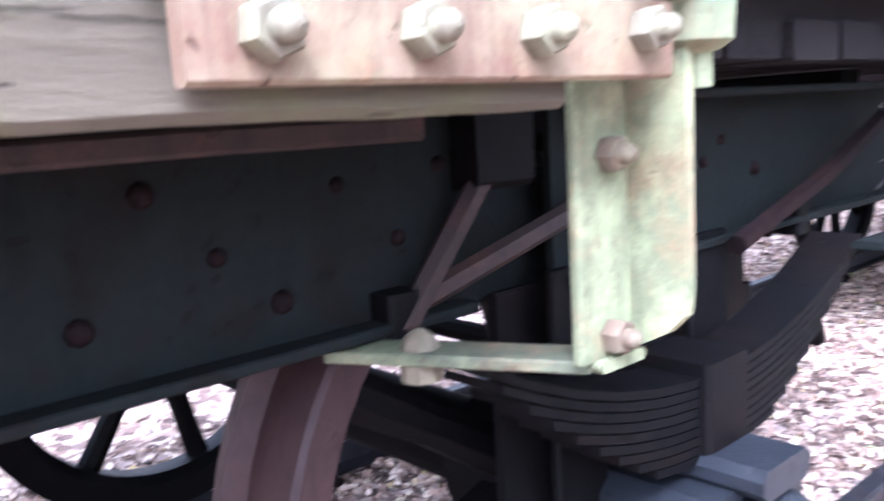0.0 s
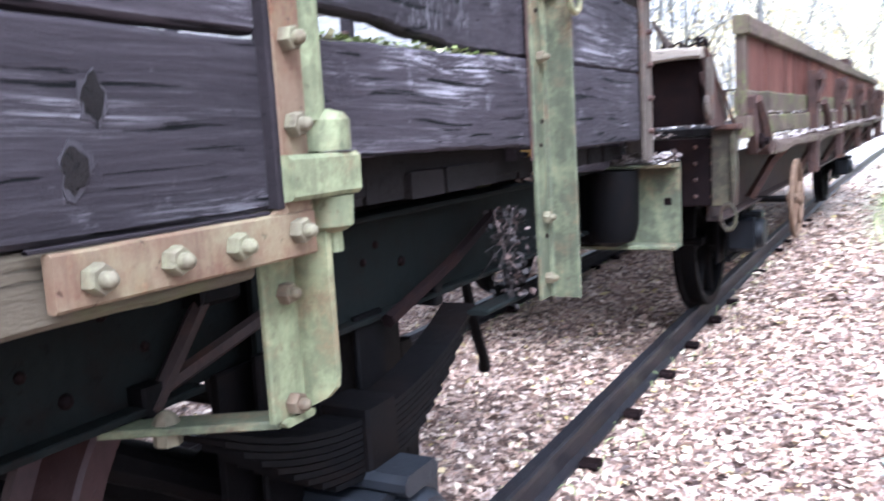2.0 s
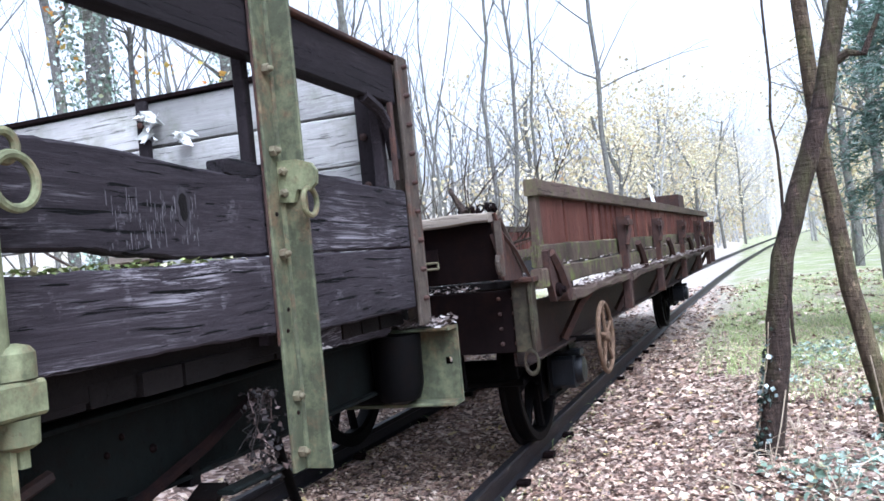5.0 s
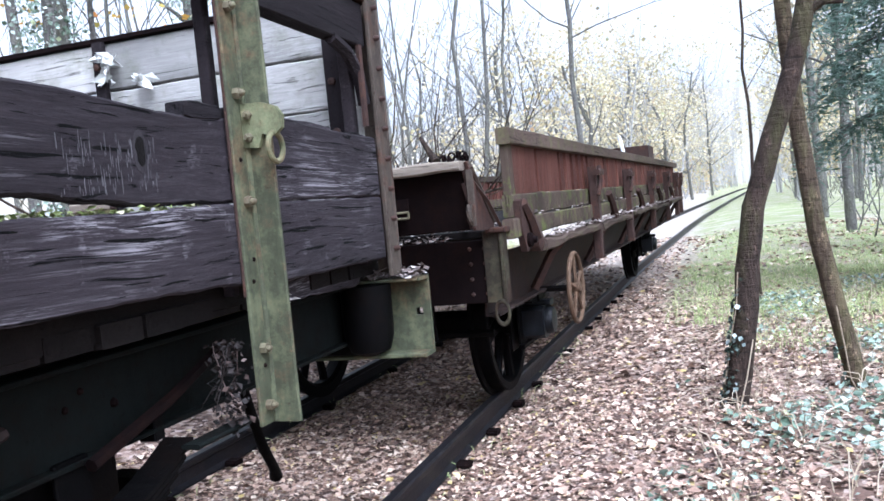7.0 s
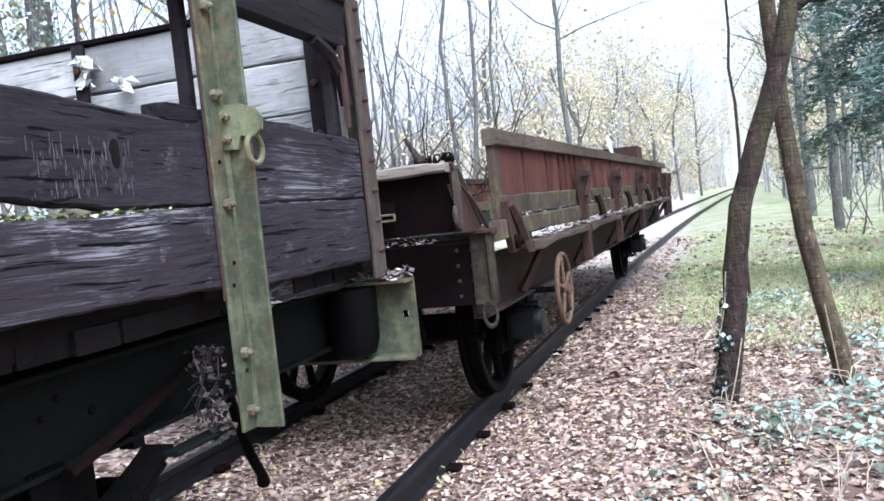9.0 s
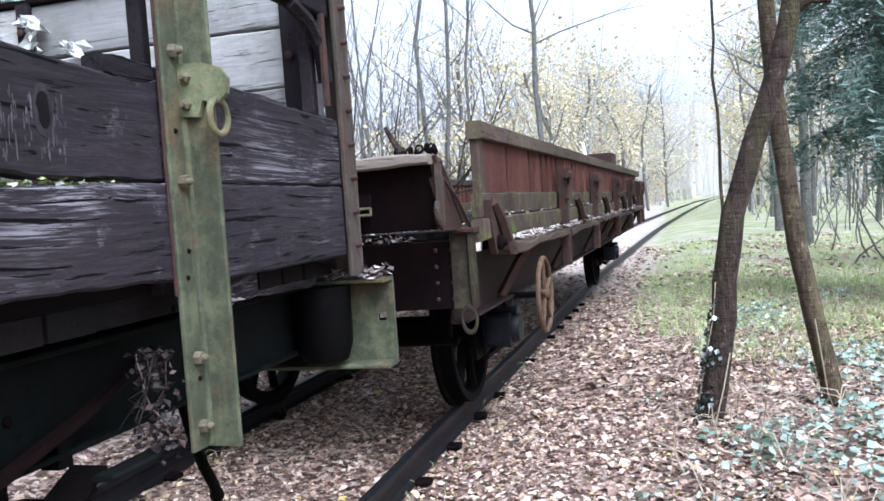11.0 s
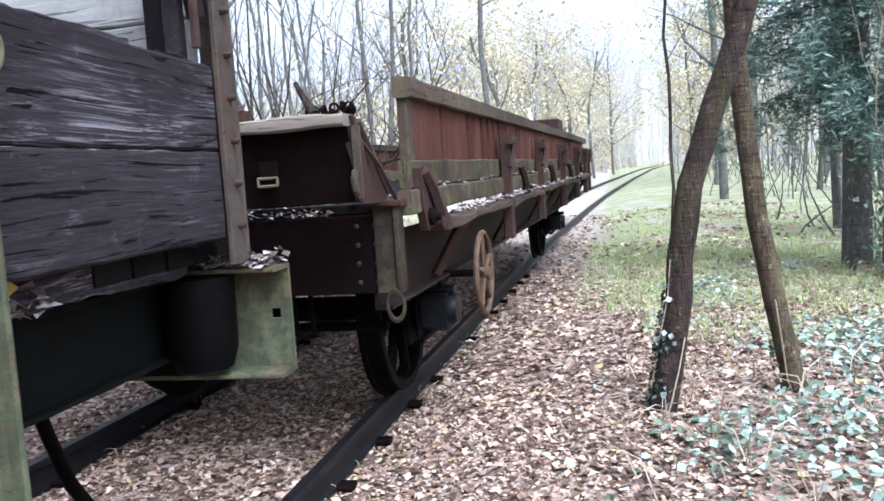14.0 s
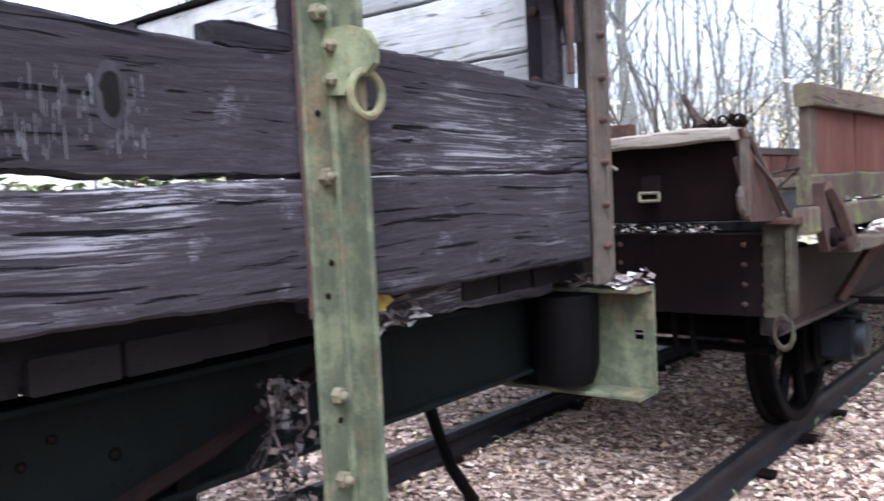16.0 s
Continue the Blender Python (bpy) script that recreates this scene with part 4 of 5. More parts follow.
    for y in (1.0, 2.9, 4.9, 6.1, 7.4, 9.6, 11.0):
        part("bracket", tube([(sx * 1.13, y, 0.9), (sx * 1.25, y + 0.04, 1.12), (sx * 1.33, y + 0.06, 1.2)], [0.03, 0.028, 0.022], 4), M_RUST, second)
for y in (1.45, 8.6):
    wheelset(y, second, M_BLACK)
    running_gear(y, second, 1.0, M_BOX)
tri, outline = Mesh(), [(0.17, 1.47), (0.23, 1.48), (0.37, 1.26), (0.35, 1.2), (0.25, 1.19), (0.19, 1.3)]
for x in (1.264, 1.3):
    tri.v += [(x, a, b) for a, b in outline]
tri.f = [tuple(range(6)), tuple(range(6, 12))[::-1]] + [(j, j + 6, (j + 1) % 6 + 6, (j + 1) % 6) for j in range(6)]
cast = part("hinge_bracket", tri, M_RUST, second, "cast rusty corner hinge bracket", False)
part("bolt", lathe("x", (1.3, 0.29, 1.25), [(-0.003, 0.04), (0.02, 0.04), (0.028, 0.026), (0.03, 0.02), (0.05, 0.018)], 12), M_RUSTDARK, cast)
part("cap_plate", bar("x", 1.16, 1.262, -0.05, 0.1, 1.318, 1.345, 4, 0.003, 0.006), M_RUST, second, "bent rusty cap over the corner")
bw = new("brake_wheel")
bw.parent = second
c = (1.36, 1.18, 0.875)
part("rim", ring(c, 0.222, 0.016, "x", 40), M_BRAKE, bw, "tan-painted brake wheel rim")
part("hub", lathe("x", c, [(-0.05, 0.03), (-0.05, 0.035), (0.03, 0.035), (0.035, 0.02)], 14), M_BRAKE, bw)
for i in range(5):
    a = 2 * math.pi * i / 5 + 0.4
    part("spoke", tube([c, (c[0], c[1] + 0.222 * math.cos(a), c[2] + 0.222 * math.sin(a))], [0.014, 0.011], 6), M_BRAKE, bw)
part("spindle", tube([(1.0, 1.18, 0.875), (1.36, 1.18, 0.875)], 0.02, 8), M_BLACK, bw)
part("brake_cylinder", lathe("y", (0.2, 0.0, 0.75), [(3.0, 0.05), (3.0, 0.16), (3.5, 0.16), (3.55, 0.05)], 20), M_BLACK, second)
for x, y in ((0.62, 0.25), (0.72, 0.22)):
    part("hanging_rod", tube([(x, y, 0.96), (x + 0.01, y, 0.72)], 0.015, 6), M_BLACK, second)
part("brake_rod", tube([(-0.9, 0.8, 0.66), (0.9, 0.8, 0.66)], 0.025, 8), M_BLACK, second)

# a dark open crate standing at the far end of the deck, with a white lath leaning in it
crate = thing("crate", "dark brown open wooden crate on the wagon's deck", "crate", at=W2)
for x0, x1, y0, y1 in ((-0.1, 0.9, 10.9, 10.95), (-0.1, 0.9, 11.7, 11.75), (-0.1, -0.05, 10.95, 11.7), (0.85, 0.9, 10.95, 11.7)):
    for z in (1.335, 1.63, 1.925):
        part("crate_board", bar("x", x0, x1, y0, y1, z, z + 0.285, 4, 0.003, 0.004), M_RUST, crate)
lath = thing("lath", "white painted lath leaning out of the crate", "stick", at=W2)
part("stick", tube([(0.62, 10.85, 1.34), (0.42, 10.85, 2.42)], 0.03, 6), M_WHITE, lath)


# ---- loose leaves and litter ----
def flakes(places, sizes, lift, rng, long=1.5, flat=0.5, sag=0.25):
    """Folded leaf shapes: one island of two quads for each place."""
    n = len(places)
    p, s = np.asarray(places, float), np.asarray(sizes, float)[:, None]
    yaw = rng.uniform(0, 2 * np.pi, n)
    nrm = np.stack([rng.normal(0, flat, n), rng.normal(0, flat, n), np.ones(n)], 1)
    nrm /= np.linalg.norm(nrm, axis=1)[:, None]
    a = np.stack([np.cos(yaw), np.sin(yaw), np.zeros(n)], 1)
    a -= nrm * (a * nrm).sum(1)[:, None]
    a /= np.linalg.norm(a, axis=1)[:, None]
    b = np.cross(nrm, a)
    c = p + nrm * lift
    curl = (rng.uniform(-0.3, 1.0, n) * sag)[:, None] * s
    rows = [c - a * s * long / 2, c + b * s * 0.5 + nrm * curl, c + a * s * long / 2, c - b * s * 0.5 + nrm * curl]
    v = np.stack(rows, 1).reshape(-1, 3)
    k = np.arange(n)[:, None] * 4
    f = np.concatenate([k + [0, 1, 2], k + [0, 2, 3]], 0)
    m = Mesh()
    m.v, m.f = v.tolist(), f.tolist()
    return m


def stuff(name, m, mat, label, category):
    return tagged(part(name, m, mat, smooth=False), label, category, kind="stuff")


rng = np.random.default_rng(4)
pts, siz = [], []
for x0, x1, y0, y1, count, s0 in ((-1.4, 2.6, 0.6, 6, 40000, 0.0205), (2.2, 5.5, 2.0, 8, 16000, 0.025), (-2.5, 4.5, 6, 12, 24000, 0.03), (-4, 6, 12, 24, 9000, 0.05), (-8, -1.2, 0, 12, 4000, 0.045)):
    xs, ys = rng.uniform(x0, x1, count), rng.uniform(y0, y1, count)
    for x, y, s in zip(xs, ys, rng.lognormal(0, 0.35, count) * s0):
        d = abs(abs(x - bend(y)) - 0.7525)
        if d < 0.05 or (y > 8 and x > 1.6 and noise.noise((x * 0.6, y * 0.4, 3)) > -0.1 and rng.random() < 0.75):
            continue
        pts.append((x, y, height(x, y) + rng.uniform(0.002, 0.02)))
        siz.append(s)
stuff("leaf_litter", flakes(pts, siz, 0.004, rng, 1.5, 0.35, 0.35), M_LITTER, "brown and tan fallen leaves over the ground", "leaves")


def heap(name, label, x0, x1, y0, y1, z, count, s, mat, m4=None, thick=0.015):
    q = [(rng.uniform(x0, x1), rng.uniform(y0, y1), z + abs(rng.normal(0, thick))) for _ in range(count)]
    if m4 is not None:
        q = [tuple(m4 @ Vector(p)) for p in q]
    return stuff(name, flakes(q, rng.uniform(0.7, 1.4, count) * s, 0.003, rng, 1.5, 0.45), mat, label, "leaves")


heap("leaf_heap", "pale leaf rubbish on the headstock of the open wagon", 0.93, 1.26, 2.59, 2.71, 1.234, 380, 0.019, M_DEBRIS)
heap("leaf_heap", "leaf rubbish caught on the wagon's broken floor edge", 1.02, 1.12, 1.78, 1.95, 1.235, 70, 0.024, M_DEBRIS, None, 0.03)
heap("leaf_heap", "one orange leaf and crumbs on the wagon's edge", 1.08, 1.13, 1.79, 1.86, 1.3, 4, 0.05, M_ORANGE)
heap("leaf_heap", "moss and leaves lying on the lower side plank", 1.13, 1.165, 0.8, 1.5, 1.522, 260, 0.012, M_MOSSY, None, 0.006)
heap("leaf_heap", "leaf litter on the end of the drop-side wagon's deck", -1.1, 1.15, -0.02, 0.25, 1.335, 900, 0.022, M_DEBRIS, W2)
heap("leaf_heap", "pale leaf litter on the ledge above the headstock", 0.1, 0.95, -0.03, 0.05, 1.29, 190, 0.016, M_DEBRIS, W2, 0.02)
heap("leaf_heap", "leaf litter along the drop-side wagon's ledge", 1.29, 1.37, 0.7, 11, 1.24, 700, 0.02, M_DEBRIS, W2)
heap("leaf_heap", "leaf litter on the drop-side wagon's lower board", 1.23, 1.29, 0.4, 11, 1.38, 300, 0.018, M_DEBRIS, W2)


def stems(boxes, count, length, r, mat, name, label, category, lean=0.5):
    m = Mesh()
    for _ in range(count):
        x0, x1, y0, y1 = boxes[rng.integers(len(boxes))]
        x, y = rng.uniform(x0, x1), rng.uniform(y0, y1)
        z, g, l = height(x, y), rng.uniform(0, 6.28), length * rng.uniform(0.5, 1.3)
        dx, dy = lean * l * math.cos(g), lean * l * math.sin(g)
        tube([(x, y, z - 0.01), (x + dx * 0.3, y + dy * 0.3, z + l * 0.6), (x + dx, y + dy, z + l * 0.75), (x + dx * 1.5, y + dy * 1.5, z + l * 0.6)], [r, r * 0.8, r * 0.5, r * 0.2], 3, m, False)
    return stuff(name, m, mat, label, category)


scraps = [(rng.normal(0.07, 0.022), 2.535, rng.normal(2.14, 0.04)) for _ in range(14)] + [(rng.normal(0.25, 0.025), 2.535, rng.normal(2.065, 0.012)) for _ in range(6)]
stuff("wood_scraps", flakes(scraps, rng.uniform(0.025, 0.055, 20), 0, rng, 2.0, 2.5, 0.5), M_SCRAP, "pale torn scraps clinging to the end wall", "scraps")
# tangle of dead stems hanging on the near stanchion
tangle = Mesh()
for i in range(6):
    p = Vector((1.1 + rng.normal(0, 0.018), 1.565 + rng.normal(0, 0.02), 1.19))
    path = [tuple(p)]
    for k in range(5):
        p = p + Vector((rng.normal(0, 0.014), rng.normal(0, 0.02), -rng.uniform(0.01, 0.048)))
        path.append(tuple(p))
    tube(path, 0.001 + 0.002 * rng.random(), 4, tangle)
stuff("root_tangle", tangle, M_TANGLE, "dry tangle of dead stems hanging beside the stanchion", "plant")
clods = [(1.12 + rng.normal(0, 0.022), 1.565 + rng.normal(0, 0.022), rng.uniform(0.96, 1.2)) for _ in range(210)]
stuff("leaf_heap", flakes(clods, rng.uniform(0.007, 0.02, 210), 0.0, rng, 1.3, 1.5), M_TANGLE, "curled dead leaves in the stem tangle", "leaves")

# ivy and brambles round the two leaning trees
ivy, size = [], []
for _ in range(22000):
    x, y = rng.uniform(1.9, 6.6), rng.uniform(2.6, 10.5)
    dens = noise.noise((x * 0.9, y * 0.9, 11)) + 0.5 * min(1, (x - 2.0) / 1.2) - 0.1 * max(0, y - 6.5) + 0.25 * (y < 5)
    if dens < 0.22 + 0.5 * rng.random():
        continue
    ivy.append((x, y, height(x, y) + rng.uniform(0.02, 0.16) * min(1, max(0.15, x - 2.0))))
    size.append(rng.uniform(0.02, 0.055))
stuff("ground_ivy", flakes(ivy, size, 0.0, rng, 1.2, 0.55, 0.2), M_IVY, "dull green ivy and bramble leaves on the ground", "ivy")
stems([(2.1, 6.4, 3.0, 10.0)], 1100, 0.22, 0.004, M_DRY, "dry_stems", "dry grass and bramble stems under the trees", "plant", 0.9)
grass_boxes = [(1.7, 6.5, 8, 14), (1.9, 8, 12, 22), (-5, -1.6, 14, 26), (2.3, 6.0, 6.5, 10), (2.0, 5.5, 8.0, 12)]
stems(grass_boxes, 13000, 0.10, 0.004, M_GRASS, "grass", "thin green grass beside the track", "grass", 0.5)
stems([(0.6, 1.0, 2, 9), (-1.0, -0.6, 3, 8)], 160, 0.07, 0.003, M_GRASS, "grass", "grass tufts at the foot of the rails", "grass", 0.6)


# ---- trees ----
def limb(m, p, d, length, r, level, most, spread, tips, sides=5, wob=0.16, up=0.12):
    seg = 5 if level == 0 else 4 if level == 1 else 3
    p, d = Vector(p), Vector(d).normalized()
    path, radii, dirs = [tuple(p)], [r], [d]
    for i in range(seg):
        d = (d + Vector((rng.normal(0, wob), rng.normal(0, wob), rng.normal(0, wob) + up * (level > 0)))).normalized()
        p = p + d * length / seg
        path.append(tuple(p)), dirs.append(d)
        radii.append(r * (1 - 0.8 * (i + 1) / seg))
    tube(path, radii, max(3, sides - level), m, False)
    tips.append(tuple(p))
    if level < most:
        for _ in range(int(rng.integers(3, 6)) if level else int(rng.integers(6, 10))):
            k = rng.uniform(0.3 if level else 0.25, 1.0) * seg
            i = min(seg - 1, int(k))
            q = Vector(path[i]).lerp(Vector(path[i + 1]), k - i)
            g = rng.uniform(0, 6.28)
            nd = (dirs[i] * rng.uniform(0.5, 1.0) + spread * Vector((math.cos(g), math.sin(g), rng.uniform(-0.1, 0.7)))).normalized()
            limb(m, q, nd, length * rng.uniform(0.3, 0.5), radii[i] * rng.uniform(0.3, 0.5), level + 1, most, spread, tips, sides, wob * 1.2, up)


def crown_leaves(tips, per, spread, size, lo=0.0):
    q = [(t[0] + rng.normal(0, spread), t[1] + rng.normal(0, spread), t[2] + rng.normal(0, spread * 0.6)) for t in tips if t[2] > lo for _ in range(per)]
    return flakes(q, rng.uniform(0.6, 1.3, len(q)) * size, 0.0, rng, 1.3, 1.2, 0.2)


def tree(name, path, radii, label, mat, group="", limbs=9, most=2, reach=2.2, low=0.5, leaf=None):
    """A tree whose trunk follows path; limbs grow from its upper part."""
    ob = thing(name, label, "tree", group)
    part("trunk", tube(path, radii, 12), mat, ob)
    m, tips = Mesh(), []
    for _ in range(limbs):
        k = rng.uniform(low, 1.0) * (len(path) - 1)
        i = min(len(path) - 2, int(k))
        q = Vector(path[i]).lerp(Vector(path[i + 1]), k - i)
        g = rng.uniform(0, 6.28)
        limb(m, q, (math.cos(g), math.sin(g), rng.uniform(0.3, 1.2)), reach * rng.uniform(0.6, 1.2), radii[i] * 0.4, 1, most, 0.8, tips)
    part("branchwork", m, mat, ob)
    if leaf:
        lm, per, spr, sz, lbl = leaf
        part("crown", crown_leaves(tips, per, spr, sz), lm, ob, lbl, False)
    return ob


def bowed(path, step=4, wob=0.012):
    out = []
    for a, b in zip(path, path[1:]):
        for k in range(step):
            p = Vector(a).lerp(Vector(b), k / step)
            out.append((p.x + rng.normal(0, wob), p.y + rng.normal(0, wob), p.z))
    return out + [path[-1]]


t1 = bowed([(2.27, 5.05, -0.06), (2.315, 5.02, 0.12), (2.395, 5.0, 0.53), (2.44, 5.0, 0.93), (2.505, 5.0, 1.3), (2.63, 5.0, 1.68), (2.75, 5.0, 2.05), (2.87, 5.0, 2.45), (3.1, 5.05, 3.4), (3.35, 5.1, 4.9), (3.5, 5.2, 7.0)], 2, 0.006)
lean1 = tree("leaning_tree", t1, [0.1, 0.088] + [0.075 - 0.0018 * i for i in range(len(t1) - 2)], "slim brown leaning tree with ivy on its trunk", M_BARK, "", 7, 2, 1.6, 0.72)
part("branch", tube([(2.87, 5.0, 2.38), (2.95, 4.98, 2.42), (3.03, 4.97, 2.4), (3.12, 4.96, 2.6)], [0.035, 0.026, 0.02, 0.012], 8), M_BARK, lean1)
t2 = bowed([(3.16, 5.45, -0.06), (3.1, 5.4, 0.06), (3.03, 5.35, 0.21), (2.95, 5.35, 0.655), (2.866, 5.35, 1.08), (2.82, 5.35, 1.57), (2.785, 5.35, 2.02), (2.77, 5.35, 2.54), (2.72, 5.45, 4.2), (2.6, 5.6, 6.5)], 2, 0.005)
lean2 = tree("leaning_tree", t2, [0.095, 0.08] + [0.064 - 0.0014 * i for i in range(len(t2) - 2)], "slim tan tree leaning the other way, ivy on its foot", M_BARK2, "", 6, 2, 1.5, 0.75)
for ob, base, n in ((lean1, t1, 170), (lean2, t2, 120)):
    q = []
    for _ in range(n):
        k = min(8.0, max(0.0, rng.normal(3.4, 1.3))) if ob is lean1 else abs(rng.normal(0, 2.2))
        i = int(k)
        p = Vector(base[i]).lerp(Vector(base[i + 1]), k - i)
        g = rng.normal(3.4, 0.6)
        q.append((p.x + 0.085 * math.cos(g), p.y + 0.085 * math.sin(g), p.z))
    part("ivy", flakes(q, rng.uniform(0.015, 0.042, n), 0.0, rng, 1.1, 1.5), M_IVYDARK, ob, "climbing ivy leaves", False)
    vine = Mesh()
    for j in range(2):
        g = rng.uniform(2.6, 5.2)
        tube([(p[0] + 0.08 * math.cos(g + 0.2 * i), p[1] + 0.08 * math.sin(g + 0.2 * i), p[2]) for i, p in enumerate(base[: 5 + 2 * j])], 0.0045, 4, vine)
    part("vine", vine, M_DRY, ob, "dry climbing vine")

sap = bowed([(2.68, 9.2, 0.0), (2.7, 9.22, 1.5), (2.68, 9.25, 3.0), (2.72, 9.25, 6.0)], 4, 0.015)
tree("sapling", sap, [0.02 - 0.0007 * i for i in range(len(sap))], "thin bare sapling beside the track", M_BARK, "", 6, 2, 0.7, 0.4)

# hazel bushes behind the second wagon
for i, (x, y) in enumerate(((-2.6, 10.5), (-3.8, 9.0), (-2.3, 13.5), (-3.2, 16.5), (-5.0, 12.0), (-4.6, 7.0))):
    ob = thing("hazel_bush", "bare many-stemmed hazel bush behind the wagons", "bush", "hazel bushes")
    m, tips = Mesh(), []
    for _ in range(9):
        g = rng.uniform(0, 6.28)
        limb(m, (x + 0.15 * math.cos(g), y + 0.15 * math.sin(g), 0), (0.5 * math.cos(g), 0.5 * math.sin(g), 1), rng.uniform(2.5, 4.6), 0.036, 1, 3, 0.6, tips, 6, 0.15, -0.03)
    part("branchwork", m, M_BARK, ob)
    part("leaves", crown_leaves(tips[::5], 1, 0.15, 0.05), M_YELLOW, ob, "few yellow leaves", False)

# ivy-clad tree and orange-leaved tree behind the near wagon
for name, x, y, r, n in (("ivy_tree", -5.9, 8.9, 0.2, 5200), ("ivy_tree", -7.5, 14.5, 0.16, 2600), ("ivy_tree", 4.75, 9.2, 0.11, 2200)):
    path = bowed([(x, y, -0.1), (x + 0.1, y, 4), (x, y, 8), (x + 0.2, y, 13)], 3, 0.05)
    ob = tree(name, path, [r * (1 - 0.06 * i) for i in range(len(path))], "tree trunk wrapped in dark green ivy", M_GREYBARK, "", 10, 3, 2.6, 0.45)
    q = []
    for _ in range(n):
        z, g = rng.uniform(0.2, 7.5), rng.uniform(0, 6.28)
        rr = r + abs(rng.normal(0.05, 0.14))
        q.append((x + rr * math.cos(g), y + rr * math.sin(g), z))
    part("ivy", flakes(q, rng.uniform(0.03, 0.075, n), 0, rng, 1.1, 1.6), M_IVY, ob, "", False)
path = bowed([(-6.5, 10.2, -0.1), (-6.2, 9.9, 3), (-5.6, 9.4, 5.2)], 4, 0.04)
tree("maple_sapling", path, [0.06 - 0.003 * i for i in range(len(path))], "young maple with orange and yellow leaves", M_GREYBARK, "", 10, 2, 1.5, 0.4, (M_ORANGE, 4, 0.2, 0.09, "orange leaves"))


# conifer with drooping boughs beside the track
def conifer(x, y, h, seed_label):
    ob = thing("conifer", seed_label, "tree", "conifers")
    part("trunk", tube([(x, y, -0.1), (x + 0.05, y, h * 0.5), (x, y, h)], [0.16, 0.11, 0.03], 10), M_GREYBARK, ob)
    b, q, sz = Mesh(), [], []
    for i in range(95):
        z, g = 1.9 + (h - 1.9) * rng.random() ** 1.3, rng.uniform(0, 6.28)
        l = (2.1 - 1.3 * z / h) * rng.uniform(0.6, 1.1)
        path = [Vector((x + l * k * math.cos(g), y + l * k * math.sin(g), z + 0.15 * k - 0.75 * k * k * l * 0.6)) for k in (0, 0.35, 0.7, 1.0)]
        tube([tuple(p) for p in path], [0.014, 0.01, 0.007, 0.003], 4, b, False)
        for _ in range(460):
            k = rng.uniform(0.15, 1.0) * 3
            j = min(2, int(k))
            p = path[j].lerp(path[j + 1], k - j)
            q.append((p.x + rng.normal(0, 0.08), p.y + rng.normal(0, 0.08), p.z - abs(rng.normal(0, 0.16))))
            sz.append(rng.uniform(0.012, 0.026))
    part("branchwork", b, M_GREYBARK, ob)
    part("crown", flakes(q, sz, 0, rng, 5.5, 1.3, 0.3), M_NEEDLE, ob, "drooping blue-green needle sprays", False)


conifer(4.6, 10.1, 7.0, "conifer with drooping blue-green boughs beside the track")
conifer(6.5, 8.0, 7.0, "conifer with drooping blue-green boughs beside the track")
conifer(7.2, 13.0, 9.0, "conifer with drooping blue-green boughs beside the track")
vines = Mesh()
for i in range(9):
    x, y = rng.uniform(4.2, 5.2), rng.uniform(8.4, 9.4)
    z = rng.uniform(2.8, 4.0)
    path = [(x, y, z)]
    for k in range(6):
        x, y, z = x + rng.normal(0, 0.09), y + rng.normal(0, 0.06), z - rng.uniform(0.25, 0.5)
        path.append((x, y, z))
    tube(path, 0.006, 4, vines)
stuff("hanging_vines", vines, M_DRY, "pale dry vines hanging from the conifer", "vine")

# yellow-leaved trees further along
for i, (x, y, h) in enumerate(((-3.0, 36, 7), (-1.4, 46, 8), (-0.6, 56, 9), (0.6, 68, 10), (2.0, 80, 11), (6.6, 50, 9), (6.4, 38, 8), (9.5, 26, 8), (-5, 29, 7), (8.2, 62, 10), (-2.2, 62, 11))):
    path = bowed([(x, y, -0.1), (x + rng.normal(0, 0.4), y, h * 0.6), (x + rng.normal(0, 0.8), y, h)], 4, 0.06)
    tree("autumn_tree", path, [0.12 - 0.008 * j for j in range(len(path))], "young tree in pale yellow autumn leaf", M_GREYBARK, "autumn trees", 16, 2, h * 0.36, 0.12, (M_YELLOW, 16, 0.4, 0.12, "pale yellow leaves"))

# slim bare trees among the bushes
for i, (x, y, r, h) in enumerate(((-0.95, 22.0, 0.09, 12), (-3.4, 20, 0.07, 11), (-6, 17, 0.11, 13), (-1.9, 18.2, 0.05, 9), (-8, 22, 0.14, 14), (-4.6, 25, 0.09, 12), (-9.5, 12, 0.13, 13), (5.2, 26, 0.13, 12), (4.9, 19, 0.11, 11), (6.4, 18, 0.1, 12), (5.6, 15, 0.07, 10), (8.2, 21, 0.14, 13))):
    path = bowed([(x, y, -0.1), (x + rng.normal(0, 0.25), y, h * 0.5), (x + rng.normal(0.3, 0.5), y, h)], 4, 0.04)
    tree("bare_tree", path, [r * (1 - 0.08 * j) for j in range(len(path))], "slim bare deciduous tree in the woods", M_GREYBARK, "bare trees", 12, 3, h * 0.22, 0.3)


def woods(label, count, place, h0, h1, mat, most):
    m = Mesh()
    for _ in range(count):
        x, y = place()
        h, tips = rng.uniform(h0, h1), []
        limb(m, (x, y, -0.1), (rng.normal(0, 0.06), rng.normal(0, 0.06), 1), h, rng.uniform(0.035, 0.11), 0, most, 0.8, tips, 6, 0.08, 0.04)
    return stuff("woods", m, mat, label, "woods")


def left_place():
    y = rng.uniform(8, 75)
    return bend(y) - 5.5 - abs(rng.normal(0, 14)), y


def right_place():
    y = rng.uniform(11, 75)
    return bend(y) + 6.5 + abs(rng.normal(0, 12)), y


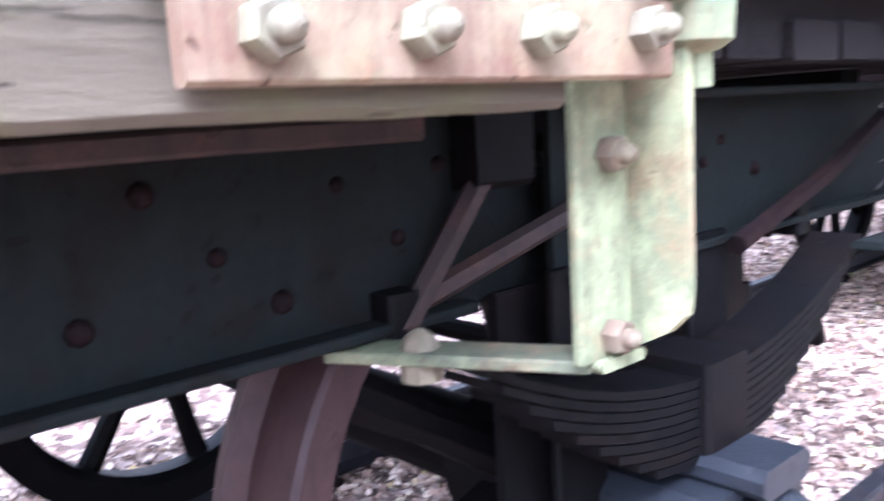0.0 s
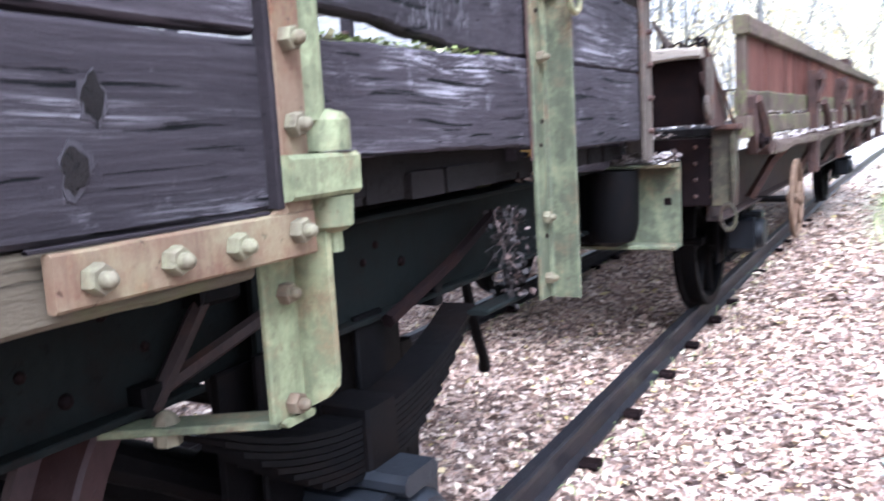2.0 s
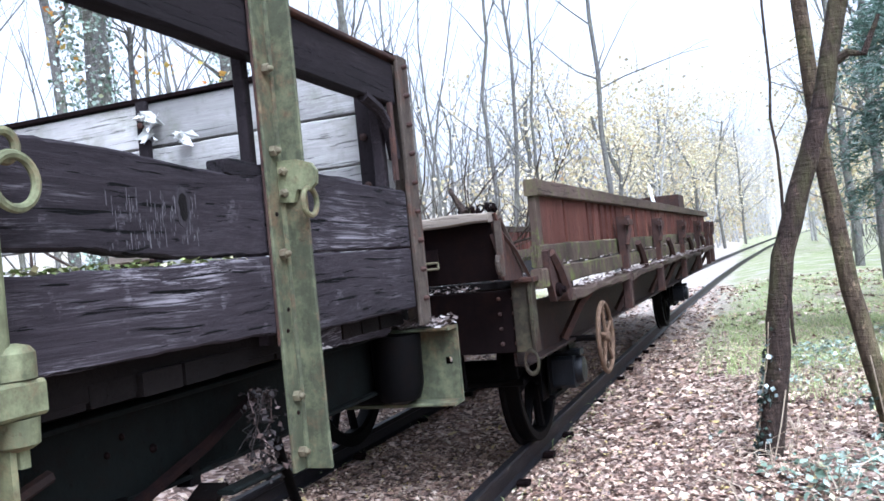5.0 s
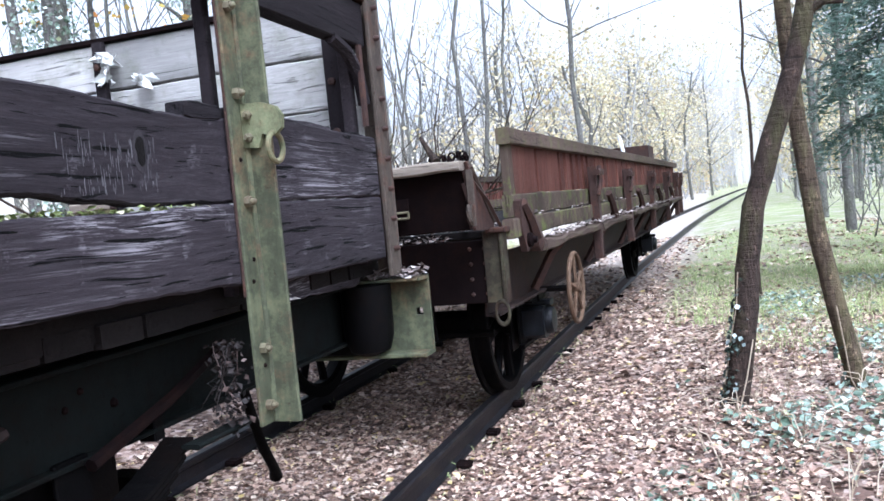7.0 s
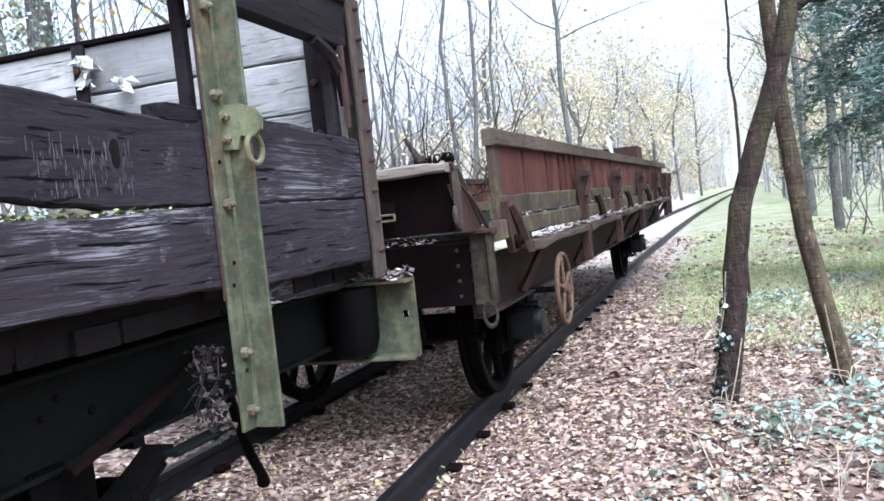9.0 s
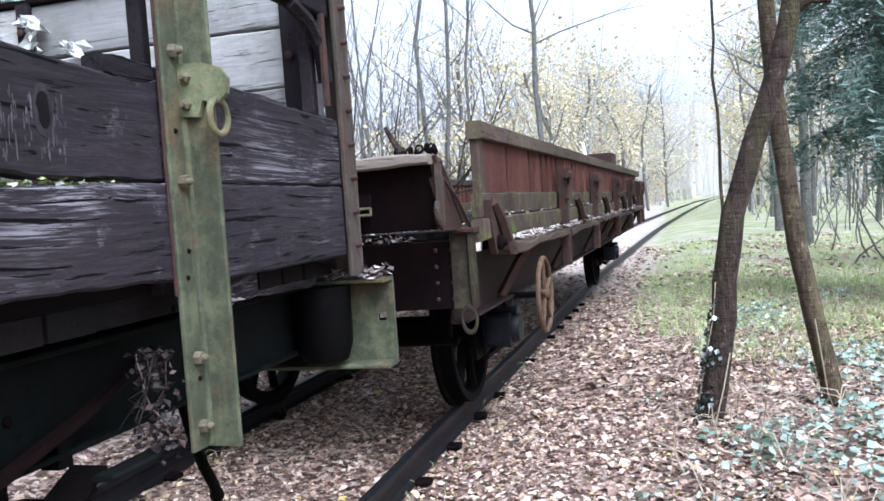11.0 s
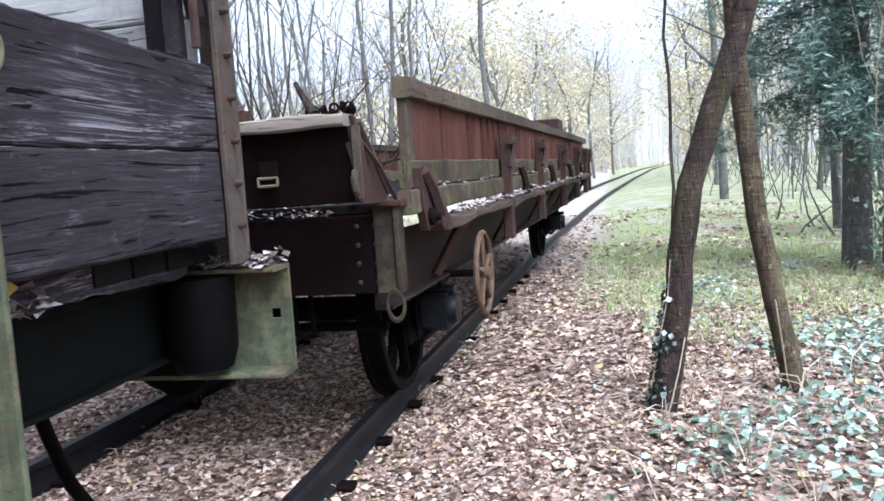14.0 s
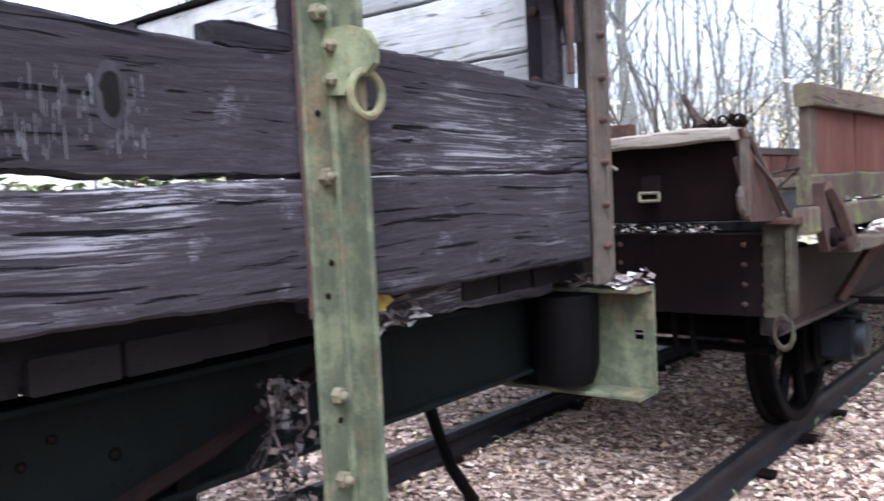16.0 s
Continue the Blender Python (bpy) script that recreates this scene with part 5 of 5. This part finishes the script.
def ahead_place():
    y = rng.uniform(75, 135)
    x = rng.normal(0, 22)
    return bend(y) + x + math.copysign(4.0, x), y


woods("bare winter woods beyond the wagons", 150, left_place, 6, 14, M_GREYBARK, 3)
woods("bare winter woods beside the track", 110, right_place, 8, 15, M_GREYBARK, 2)
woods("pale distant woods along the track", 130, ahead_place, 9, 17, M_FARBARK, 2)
edge_tips = []


def edge_woods(count):
    m = Mesh()
    for i in range(count):
        y = rng.uniform(42, 142)
        s = 1 if i % 5 < 2 else -1
        x = bend(y) + s * (3.4 + abs(rng.normal(0, 5.5)))
        limb(m, (x, y, -0.1), (rng.normal(0, 0.08), rng.normal(0, 0.06), 1), rng.uniform(6, 15), rng.uniform(0.04, 0.1), 0, 2, 0.9, edge_tips, 5, 0.07, 0.03)
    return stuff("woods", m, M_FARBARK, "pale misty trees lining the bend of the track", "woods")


edge_woods(190)
stuff("autumn_foliage", crown_leaves([q for q in edge_tips if q[2] < 10][::2], 7, 0.8, 0.13, 1.0), M_YELLOW, "thin pale yellow foliage of the far trees", "leaves")
clumps, sizes = [], []
for _ in range(230):
    y = rng.uniform(38, 140)
    s = 1 if rng.random() < 0.4 else -1
    c = (bend(y) + s * (3.6 + abs(rng.normal(0, 6))), y, rng.uniform(1.0, 11) * min(1.0, y / 70 + 0.3))
    for _ in range(110):
        clumps.append((c[0] + rng.normal(0, 1.2), c[1] + rng.normal(0, 1.2), max(0.2, c[2] + rng.normal(0, 0.9))))
        sizes.append(rng.uniform(0.1, 0.26))
stuff("autumn_foliage", flakes(clumps, sizes, 0, rng, 1.3, 1.5, 0.2), M_TAN, "tan and yellow foliage lining the far track", "leaves")
far_tops = Mesh()
for _ in range(240):
    y = rng.uniform(120, 158)
    x = rng.uniform(-70, 60)
    limb(far_tops, (x, y, -0.1), (rng.normal(0, 0.08), 0, 1), rng.uniform(10, 20), rng.uniform(0.07, 0.13), 0, 1, 0.8, [], 4, 0.07, 0.03)
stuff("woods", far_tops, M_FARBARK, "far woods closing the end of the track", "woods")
brush = Mesh()
for _ in range(420):
    y = rng.uniform(9, 60)
    s = 1 if rng.random() < 0.4 else -1
    x = bend(y) + s * (4.2 + abs(rng.normal(0, 5)))
    g = rng.uniform(0, 6.28)
    limb(brush, (x, y, 0), (0.5 * math.cos(g), 0.5 * math.sin(g), 1), rng.uniform(1.0, 2.6), 0.02, 1, 2, 0.7, [], 5, 0.15, 0.0)
stuff("undergrowth", brush, M_GREYBARK, "bare undergrowth at the edge of the woods", "bush")


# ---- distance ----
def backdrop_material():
    k = Nodes("glowing_mist_distance")
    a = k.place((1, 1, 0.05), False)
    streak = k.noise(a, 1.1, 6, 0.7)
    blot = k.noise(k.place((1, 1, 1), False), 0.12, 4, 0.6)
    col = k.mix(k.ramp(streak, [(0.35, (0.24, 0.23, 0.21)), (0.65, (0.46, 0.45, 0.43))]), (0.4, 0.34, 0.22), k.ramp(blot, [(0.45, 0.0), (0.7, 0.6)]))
    # faint added glow, together with the pale colours, stands in for mist
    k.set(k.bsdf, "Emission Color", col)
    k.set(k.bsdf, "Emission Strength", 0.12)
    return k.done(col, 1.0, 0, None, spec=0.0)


bd = Mesh()
for i in range(72):
    g = 2 * math.pi * i / 72
    top = 20 + 5 * noise.noise((math.cos(g) * 4, math.sin(g) * 4, 2))
    bd.v += [(10 + 165 * math.cos(g), 20 + 165 * math.sin(g), -3), (10 + 165 * math.cos(g), 20 + 165 * math.sin(g), top)]
bd.f = [(2 * i, 2 * i + 1, (2 * i + 3) % 144, (2 * i + 2) % 144) for i in range(72)]
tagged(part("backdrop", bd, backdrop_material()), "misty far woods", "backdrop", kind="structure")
